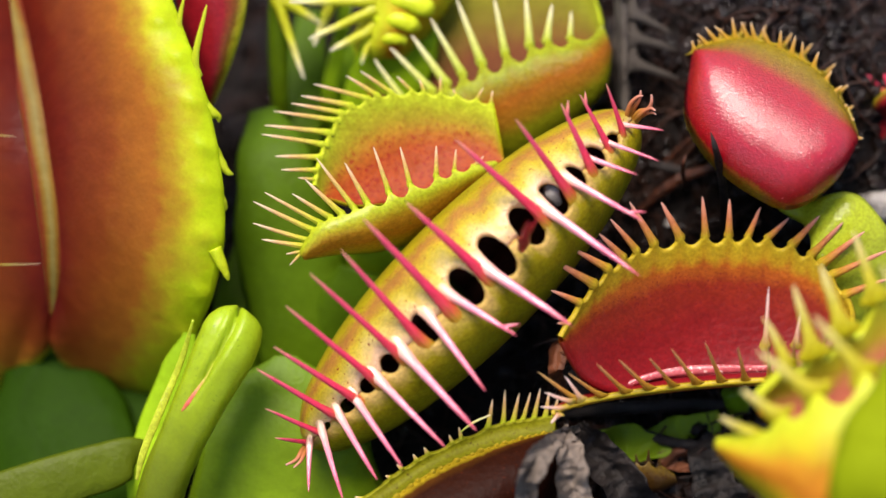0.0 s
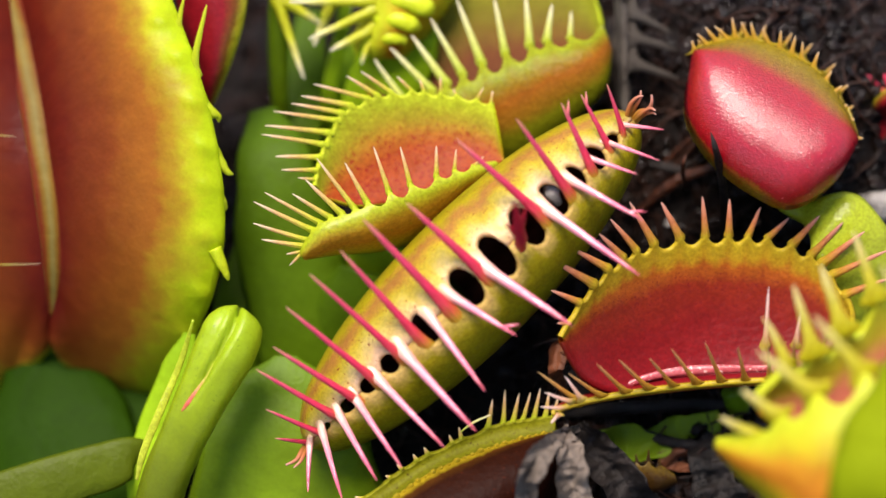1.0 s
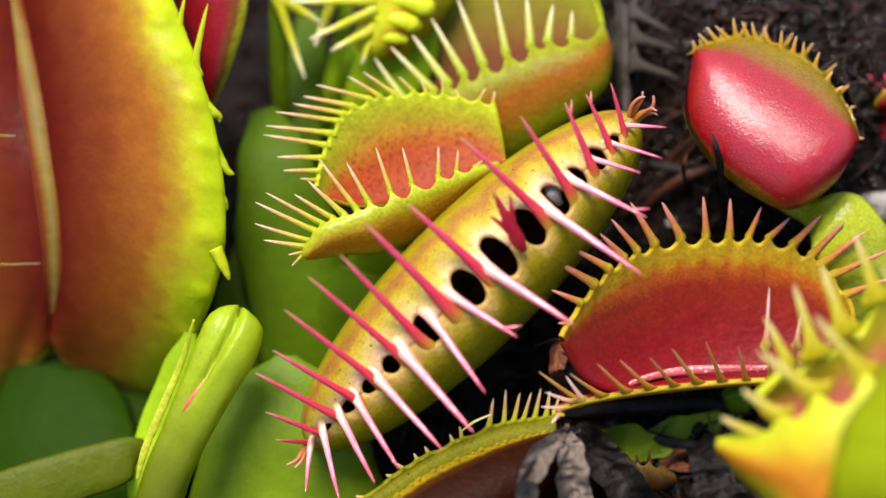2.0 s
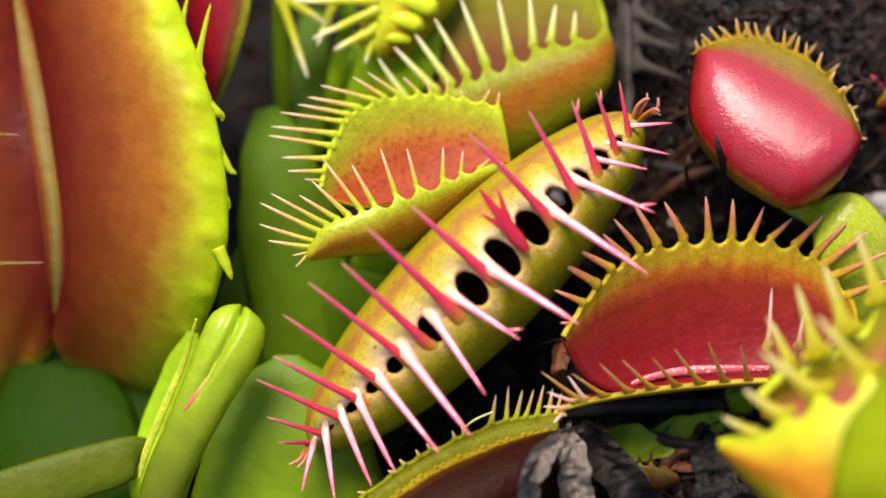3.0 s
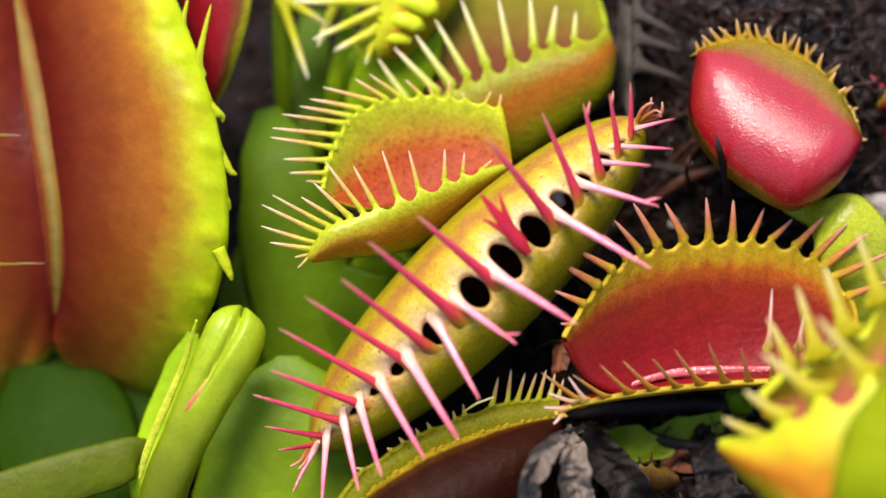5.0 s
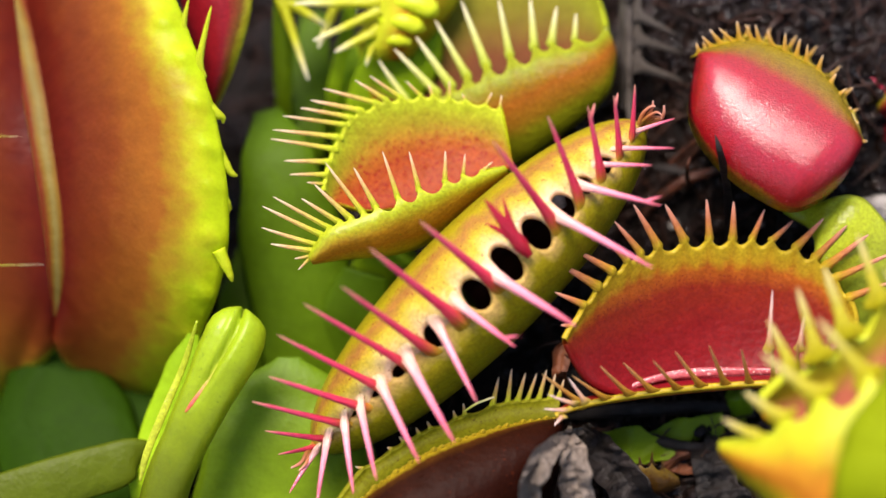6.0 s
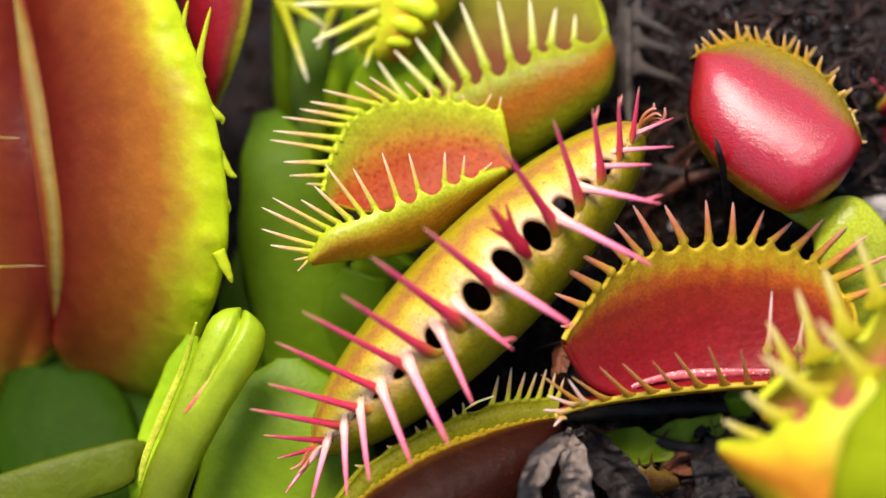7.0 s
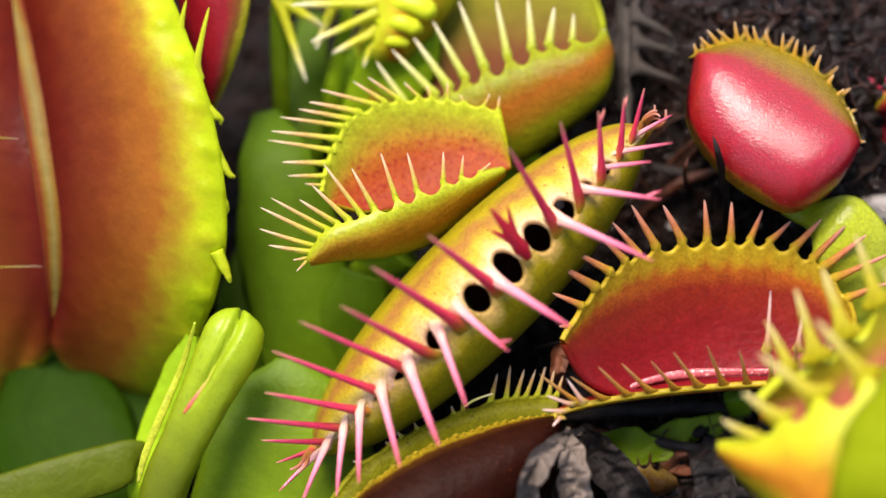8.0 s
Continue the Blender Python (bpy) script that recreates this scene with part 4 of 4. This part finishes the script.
pair("edge_flytrap", "small dark red flytrap with thin teeth on a red stalk", [
    (Lobe(at(1545, 190, -9), at(1640, 180, -9), way(0, 20), way(0, -50, 1), way(0, 0, 3), 0.4, count=9), WINE, WINE, WT,
     dict(length=2.4, width=0.26, lean=UP * 0.3 - RIGHT * 0.5, wild=0.2, ends=(1, 1)))],
    (WINE, [at(1580, 210, -9), at(1556, 280, -10), at(1560, 420, -13)], [0.8, 0.6, 0.6], 0.9))


scrap_w = sheet(rest(1140, 836, 1.4))[2]
pair("withered_scrap", "scrap of an amber flytrap lobe with short teeth lying on peat", [
    (Shell([(1098, 856, scrap_w), (1150, 872, scrap_w), (1196, 852, scrap_w)], [(1100, 828, scrap_w + 0.6), (1146, 816, scrap_w + 1), (1190, 842, scrap_w + 0.4)],
           way(0, 0, 0.5), [(1110, 824, 1106, 811), (1128, 818, 1125, 804), (1147, 816, 1148, 795), (1166, 824, 1168, 812)], 0.15), SCRAP, SCRAP, tooth_mesh(SCRAP, 0.05, 1, 1.4),
     dict(width=0.3, slim=0.9))])


# ---- leaves ----
def blade(name, mat, pts, radii, label, flat=0.22):
    """A broad fleshy leaf stalk that grows out of the peat."""
    grown = rooted(pts)
    ob = stem(name, mat, grown, radii + [radii[-1] * 0.6] * (len(grown) - len(pts)), None, flat, label, "leaf")
    return tagged(ob, group="leaf stalks of the bed")


blade("leaf_stalk", DEEP, [at(465, 195, -12), at(485, 290, -10), at(510, 430, -10), at(545, 620, -11), at(560, 760, -13)], [1, 2.6, 3.6, 3.4, 2],
      "broad dark green leaf stalk")
blade("leaf_stalk", DEEP, [at(640, 480, -9), at(620, 560, -10), at(600, 700, -12)], [1.6, 2.4, 2], "narrow dark green leaf stalk")
blade("leaf_stalk", GREEN, [at(505, 630, -5), at(505, 690, -5), at(505, 790, -5), at(510, 900, -6), at(515, 1000, -7)], [0.8, 3.6, 5.6, 6.6, 6],
      "rounded mid-green leaf stalk")
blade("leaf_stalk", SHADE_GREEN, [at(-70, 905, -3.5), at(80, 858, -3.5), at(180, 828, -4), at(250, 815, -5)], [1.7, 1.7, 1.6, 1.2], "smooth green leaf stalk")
# Two stalks whose dark colour carries the shade of the great trap.
blade("leaf_stalk", SHADOW_GREEN, [at(80, 640, -13), at(105, 760, -11), at(150, 900, -9)], [3, 5, 5], "leaf stalk coloured dark green for the great trap's shade")
blade("leaf_stalk", SHADOW_GREEN, [at(250, 690, -13.5), at(245, 800, -11), at(235, 920, -9)], [3, 3.5, 3], "leaf stalk coloured dark green for the great trap's shade")
blade("leaf_stalk", DEEP, [at(432, 440, -13), at(428, 540, -12), at(415, 660, -12)], [0.8, 1.9, 1.6], "narrow dark green leaf stalk")
blade("leaf_stalk", BRIGHT, [at(665, 60, -18), at(640, 150, -17), at(620, 280, -18)], [1.4, 1.9, 1.6], "bright green sunlit leaf stalk")
blade("leaf_stalk", DEEP, [at(548, 20, -19), at(540, 140, -17), at(530, 260, -16)], [0.9, 1.5, 1.5], "narrow dark green leaf stalk")
blade("leaf_stalk", BRIGHT, [at(616, -30, -14), at(604, 60, -14), at(582, 170, -15)], [0.4, 0.5, 0.5], "thin bright green leaf stalk")
blade("leaf_stalk", BRIGHT, [at(735, 10, -11.5), at(705, 100, -11.5), at(660, 190, -13)], [1.6, 2.6, 2.2], "bright green sunlit leaf stalk")
blade("leaf_stalk", BRIGHT, [at(336, 590, -5), at(318, 660, -5), at(284, 760, -5), at(256, 860, -5)], [0.4, 1.3, 1.5, 1.2], "bright green sunlit leaf stalk")


def bud():
    """A young trap, still folded: a stalk that swells into two cheeks with a groove between them."""
    ob = thing("trap_bud", at(265, 960, -2), "bright green young folded trap bud with pink slit", "bud")
    line = even([at(262, 990, -3), at(288, 862, -0.4), at(328, 765, 0.7), at(371, 676, 0.9), at(402, 612, 0.8), at(416, 576, 0.6), at(424, 543, 0.3)], 90)
    widths = [(0.0, 1.5), (0.3, 1.5), (0.5, 1.48), (0.68, 1.66), (0.82, 1.95), (0.9, 1.95), (0.95, 1.75), (0.985, 1.2), (1.0, 0.4)]
    n, verts, uvs, faces, groove = 56, [], [], [], []
    for i, p in enumerate(line):
        v = i / 90
        z = (line[min(i + 1, 90)] - line[max(i - 1, 0)]).normalized()
        x = z.cross(OUT).normalized()
        y = x.cross(z).normalized()
        r = float(np.interp(v, *zip(*widths))) * MM
        deep = min(1.0, max(0.0, (v - 0.6) / 0.12))
        first, second = -0.42 + (v - 0.6) * 1.25, -0.6 + (v - 0.6) * 0.4
        if 0.6 <= v <= 0.8 and i % 3 == 0:
            groove.append(p + (x * first + y * (0.8 * math.sqrt(1 - first * first))) * (r * (1 - 0.42 * deep) + 0.05 * MM))
        for k in range(n):
            a = 2 * math.pi * k / n
            c, d = math.cos(a), math.sin(a)
            cut_in, dent = 0.0, math.exp(-((c - first) / (0.12 + 0.1 * deep * (v - 0.55))) ** 2)
            if d > -0.2:
                cut_in = deep * (0.42 * dent + 0.08 * math.exp(-((c - second) / 0.1) ** 2))
            drop = max(0.0, (v - 0.8) / 0.2) ** 2 * (0.75 * dent + 0.35 * max(c, 0.0) ** 2)
            grain = 0.012 * noise.noise(Vector((c * 3, d * 3, v * 14)))
            verts.append(p - line[0] - z * (drop * MM) + (x * c + y * (d * 0.8)) * (r * (1 - cut_in + grain)))
            uvs.append((k / n, v))
    for i in range(90):
        for k in range(n):
            faces.append((i * n + k, i * n + (k + 1) % n, (i + 1) * n + (k + 1) % n, (i + 1) * n + k))
    faces.append(tuple(range(n - 1, -1, -1)))
    faces.append(tuple(range(90 * n, 91 * n)))
    body = new("stalk", mesh_of("stalk", verts, faces, (SPROUT,), None, uvs))
    under(body, ob, Matrix.Translation(line[0] - ob.matrix_basis.translation))
    stem("slit", BLUSH, groove[::-1], [0.02 + 0.2 * math.sin(math.pi * (0.08 + 0.86 * k / (len(groove) - 1))) ** 0.8 * (0.3 + 0.7 * k / (len(groove) - 1))
                                      for k in range(len(groove))], ob, 0.5, "pink slit")
    stem("scale", PALE_GREEN, [at(342, 566, 0.2), at(320, 640, -0.6), at(284, 726, -0.4), at(254, 800, -0.6), at(242, 850, -1)],
         [0.08, 0.2, 0.26, 0.24, 0.1], ob, 0.3, "thin pale green scale")


bud()


# ---- litter and peat ----
def crumpled(name, mat, pts, widths, label, seed, fold=0.6, rough=1.0, category="dead leaf"):
    """A dead or thin leaf: a folded, puckered sheet along a line, with thickness."""
    rng = random.Random(seed)
    off = Vector((rng.uniform(0, 9), rng.uniform(0, 9), rng.uniform(0, 9)))
    o, nx, seg = pts[0], 12, 14
    verts, faces, uvs = [], [], []
    rows = (len(pts) - 1) * seg + 1
    for side in (0, 1):
        for i in range(rows):
            k = min(i // seg, len(pts) - 2)
            f = (i - k * seg) / seg
            f = f if i < rows - 1 else 1.0
            p = pts[k].lerp(pts[k + 1], f)
            d = (pts[k + 1] - pts[k]).normalized()
            x = d.cross(OUT).normalized()
            g = f * f * (3 - 2 * f)
            w = (widths[k] * (1 - g) + widths[k + 1] * g) * MM
            for j in range(nx + 1):
                a = j / nx * 2 - 1
                n3 = noise.noise((p / MM) * 0.7 + off + Vector((a * 0.9, 0, 0)))
                n3 += 0.4 * noise.noise((p / MM) * 2.6 + off + Vector((a * 2.4, 0, 0)))
                edge = 1 + 0.3 * noise.noise((p / MM) * 0.9 + off * 2 + Vector((a, 3, 0)))
                q = p + x * (a * w * edge) + OUT * ((abs(a) * fold * w) + n3 * rough * MM - side * 0.09 * MM)
                verts.append(q - o)
                uvs.append((j / nx, i / (rows - 1)))
    row, half = nx + 1, rows * (nx + 1)
    for i in range(rows - 1):
        for j in range(nx):
            q = (i * row + j, i * row + j + 1, (i + 1) * row + j + 1, (i + 1) * row + j)
            faces.append(q)
            faces.append(tuple(half + v for v in reversed(q)))
        for j in (0, nx):
            faces.append((i * row + j, (i + 1) * row + j, half + (i + 1) * row + j, half + i * row + j))
    ob = new(name, mesh_of(name, verts, faces, (mat,), None, uvs))
    ob.matrix_basis = Matrix.Translation(o)
    return tagged(ob, label, category, "litter on the peat")


crumpled("dead_leaf", ASH, [at(1026, 756, -1), at(988, 774, 3), at(950, 808, 5.5), at(930, 850, 6), at(930, 920, 4), rest(940, 1010, 0)], [0.2, 0.5, 0.75, 0.7, 0.6, 0.5],
         "curled grey dead leaf on peat", 1, 1.3, 0.9)
crumpled("dead_leaf", ASH, [at(1002, 750, 0), at(1006, 790, 3), at(1012, 840, 4), at(1018, 900, 3), rest(1024, 1000, 0)], [0.15, 0.8, 1.0, 1.1, 1],
         "curled grey dead leaf on peat", 2, 1.1, 1.1)
crumpled("dead_leaf", CHAR, [rest(1026, 748, 2.4), rest(1052, 790, 3.0), rest(1094, 840, 3.0), rest(1140, 920, 0.3)], [0.25, 1.1, 1.5, 1.5],
         "black shrivelled dead leaf on peat", 3, 0.7, 1.2)
crumpled("dead_leaf", CHAR, [rest(1260, 770, 1.0), rest(1255, 820, 1.6), rest(1270, 870, 1.6), rest(1290, 920, 1.0)], [0.8, 1.5, 1.6, 1.4],
         "black shrivelled dead leaf on peat", 4, 0.3)
crumpled("dead_leaf", RUST, [rest(1165, 815, 0.8), rest(1200, 812, 0.9), rest(1240, 825, 0.8)], [0.5, 0.8, 0.5], "small rust-brown dead leaf on peat", 5, 0.3)
crumpled("dead_leaf", RUST, [at(1006, 598, -3), at(986, 622, -2.5), at(982, 656, -2.5), at(996, 688, -5), rest(1000, 715, 0)], [0.3, 0.6, 0.5, 0.3, 0.2],
         "small curled brown dead leaf", 6, 0.6, 0.3)
crumpled("dead_leaf", CHAR, [rest(1010, 610, 1.0), rest(1030, 660, 0.8), rest(1060, 700, 0.8)], [0.5, 1.3, 1.0], "black shrivelled dead leaf on peat", 7, 0.3)
crumpled("leaf", GREEN, [rest(1050, 790, 0.8), rest(1110, 785, 1.5), rest(1170, 790, 1.4), rest(1205, 800, 0.8)], [0.9, 1.2, 0.7, 0.1],
         "small flat green leaf on peat", 8, 0.05, 0.2, "leaf")
crumpled("leaf", GREEN, [rest(1130, 768, 0.9), rest(1200, 760, 1.6), rest(1275, 745, 1.0)], [0.1, 0.8, 0.7], "small flat green leaf on peat", 9, 0.05, 0.2, "leaf")


def peat_litter():
    """Crumbs, fibres and grains that lie on the peat."""
    rng = random.Random(21)
    verts, faces = [], []
    base = bmesh.new()
    bmesh.ops.create_icosphere(base, subdivisions=1, radius=1)
    bv = [v.co.copy() for v in base.verts]
    bf = [tuple(v.index for v in f.verts) for f in base.faces]
    base.free()
    for i in range(10500):
        x, y = rng.uniform(-0.032, 0.036), rng.uniform(-0.022, 0.034)
        if i % 3:
            x, y = rng.uniform(0.004, 0.036), rng.uniform(-0.014, 0.034)
        r = rng.uniform(0.12, 0.5) ** 1.6 * 1.9 * MM
        o, rot = len(verts), Euler([rng.uniform(0, 6) for _ in range(3)]).to_matrix()
        stretch = Vector((rng.uniform(0.6, 1.8), rng.uniform(0.6, 1.2), rng.uniform(0.5, 1)))
        c = Vector((x, y, ground_z(x, y) + r * 0.3))
        for v in bv:
            j = 1 + rng.uniform(-0.25, 0.25)
            verts.append(c + rot @ Vector((v.x * stretch.x, v.y * stretch.y, v.z * stretch.z)) * (r * j))
        faces += [tuple(o + k for k in f) for f in bf]
    ob = new("peat_crumbs", mesh_of("peat_crumbs", verts, faces, (CRUMB,), smooth=False))
    tagged(ob, "loose dark crumbs of wet peat", "soil", kind="stuff")
    verts, faces = [], []
    for _ in range(620):
        x, y = rng.uniform(-0.015, 0.036), rng.uniform(-0.02, 0.034)
        a, ln, r = rng.uniform(0, 6.3), rng.uniform(2, 9) * MM, rng.uniform(0.03, 0.1) * MM
        turn, m, o = rng.uniform(-0.35, 0.35), 9, len(verts)
        lift = rng.uniform(0, 1.6) * MM
        for i in range(m):
            z = max(ground_z(x, y), -0.001) + r + 0.3 * MM + lift * math.sin(math.pi * i / (m - 1))
            for k in range(5):
                b = 2 * math.pi * k / 5
                verts.append((x - math.sin(a) * r * math.cos(b), y + math.cos(a) * r * math.cos(b), z + r * math.sin(b)))
            x, y, a = x + math.cos(a) * ln / m, y + math.sin(a) * ln / m, a + turn + rng.uniform(-0.3, 0.3)
        for i in range(m - 1):
            for k in range(5):
                faces.append((o + i * 5 + k, o + i * 5 + (k + 1) % 5, o + (i + 1) * 5 + (k + 1) % 5, o + (i + 1) * 5 + k))
    ob = new("peat_fibres", mesh_of("peat_fibres", verts, faces, (FIBRE,)))
    tagged(ob, "fine brown root fibres strewn over peat", "roots", kind="stuff")


peat_litter()


def twig(mat, pts, radii, label):
    return stem("twig", mat, pts, radii, None, 0.8, label, "twig")


twig(CHAR, [at(1258, 234, 1.6), at(1266, 262, 1.3), at(1274, 296, -0.6), at(1281, 345, -4), rest(1285, 420, 0.5)], [0.03, 0.2, 0.28, 0.28, 0.25], "black dry twig leaning on the red trap")
twig(FIBRE, [rest(1100, 380, 0.5), rest(1160, 330, 0.5), rest(1230, 255, 0.5), rest(1250, 210, 0.5)], [0.25, 0.3, 0.25, 0.15], "thin brown twig on peat")
twig(FIBRE, [rest(1345, 60, 0.5), rest(1370, 30, 0.5), rest(1420, -20, 0.5)], [0.2, 0.25, 0.25], "thin brown twig on peat")
twig(ROOT, [rest(1128, 378, 0.6), rest(1172, 338, 1.4), rest(1214, 312, 1.6), rest(1268, 296, 0.8)], [0.2, 0.34, 0.36, 0.25], "reddish brown root across the peat")
twig(ROOT, [rest(1165, 300, 0.4), rest(1205, 262, 1.0), rest(1240, 232, 1.2), rest(1258, 205, 0.8)], [0.12, 0.2, 0.24, 0.2], "reddish brown root across the peat")
twig(ROOT, [rest(1212, 330, 0.4), at(1208, 300, -4.5), at(1214, 274, -3.6)], [0.2, 0.14, 0.06], "thin brown stub of a stalk")
twig(CHAR, [rest(1150, 290, 0.5), rest(1190, 298, 0.9), rest(1236, 306, 0.6)], [0.2, 0.36, 0.3], "black rotten stalk on peat")
twig(CHAR, [rest(1040, 770, 1.2), rest(1120, 768, 1.2), rest(1200, 785, 1.2), rest(1270, 790, 1.2)], [0.3, 0.4, 0.35, 0.3], "black dry twig on peat")
twig(CHAR, [rest(985, 736, 1.2), rest(1080, 724, 1.2), rest(1190, 718, 1.2), rest(1290, 716, 1.2)], [0.25, 0.42, 0.45, 0.4], "black rotten stalk under the open trap")
twig(FIBRE, [at(945, 612, -4), at(970, 604, -3.6), at(1000, 600, -3.4)], [0.08, 0.12, 0.1], "thin brown twig curling up")
def pebble(x, y, size, mat, label, seed):
    bm = bmesh.new()
    bmesh.ops.create_icosphere(bm, subdivisions=3, radius=size * MM)
    off = Vector((seed * 3.1, seed * 1.7, 0))
    for v in bm.verts:
        v.co *= 1 + 0.35 * noise.noise(v.co / (size * MM) * 1.1 + off) + 0.12 * noise.noise(v.co / (size * MM) * 3 + off)
        v.co.z *= 0.7
    me = bpy.data.meshes.new("pebble")
    bm.to_mesh(me)
    bm.free()
    me.materials.append(mat)
    ob = new("pebble", me)
    ob.matrix_basis = Matrix.Translation(rest(x, y, size * 0.4))
    return tagged(ob, label, "pebble", "litter on the peat")


pebble(1552, 362, 1.3, STONE, "pale grey-white grit lying on peat", 1)
pebble(1566, 410, 0.6, STONE, "pale grey-white grit lying on peat", 2)
pebble(1186, 394, 0.34, STONE, "tiny pale grit grain on peat", 3)
pebble(1240, 372, 0.28, STONE, "tiny pale grit grain on peat", 4)
pebble(1340, 392, 0.25, STONE, "tiny pale grit grain on peat", 6)
stem("insect_shell", STONE, [at(966, 322, 1.6), at(976, 340, 2.0), at(990, 362, 1.6)], [0.25, 0.5, 0.25], None, 0.7,
     "grey shell of a caught insect inside the trap", "insect remains")
stem("thread", PALE_TOOTH, [at(815, 765, -1), at(838, 748, -0.6), at(868, 735, -1)], [0.05, 0.08, 0.06], low_trap, 0.8, "white thread")

# ---- movement ----
def motions():
    for ob, rows in KEYED:
        walk(ob, rows)
    base = mid_trap.matrix_basis.translation.copy()
    rise = [(0, 0), (1.5, 0.1), (3.0, 0.65), (3.5, 0.7), (4.5, 0.85), (6.0, 0.95), (8.0, 1.0)]
    walk(mid_trap, [(t, Matrix.Translation(base + way(9 * f, 6 * f))) for t, f in rise])
    rear = low_parts[1].matrix_basis.translation.copy()
    walk(low_parts[1], [(t, Matrix.Translation(rear + way(2 * f, -8 * f))) for t, f in ((0, 0), (3.0, 0.1), (4.5, 0.7), (6.0, 0.9), (8.0, 1.0))])
    base2 = low_trap.matrix_basis.translation.copy()
    lift = [(0, 0), (1.5, 0), (3.0, 0.12), (3.5, 0.22), (4.0, 0.45), (4.5, 0.65), (6.0, 0.82), (8.0, 1.0)]
    pin = at(988, 768, -1)
    walk(low_trap, [(t, Matrix.Translation(pin + way(-2 * f, -35 * f)) @ Matrix.Rotation(radians(-4 * f), 4, OUT)
                     @ Matrix.Translation(base2 - pin)) for t, f in lift])


motions()
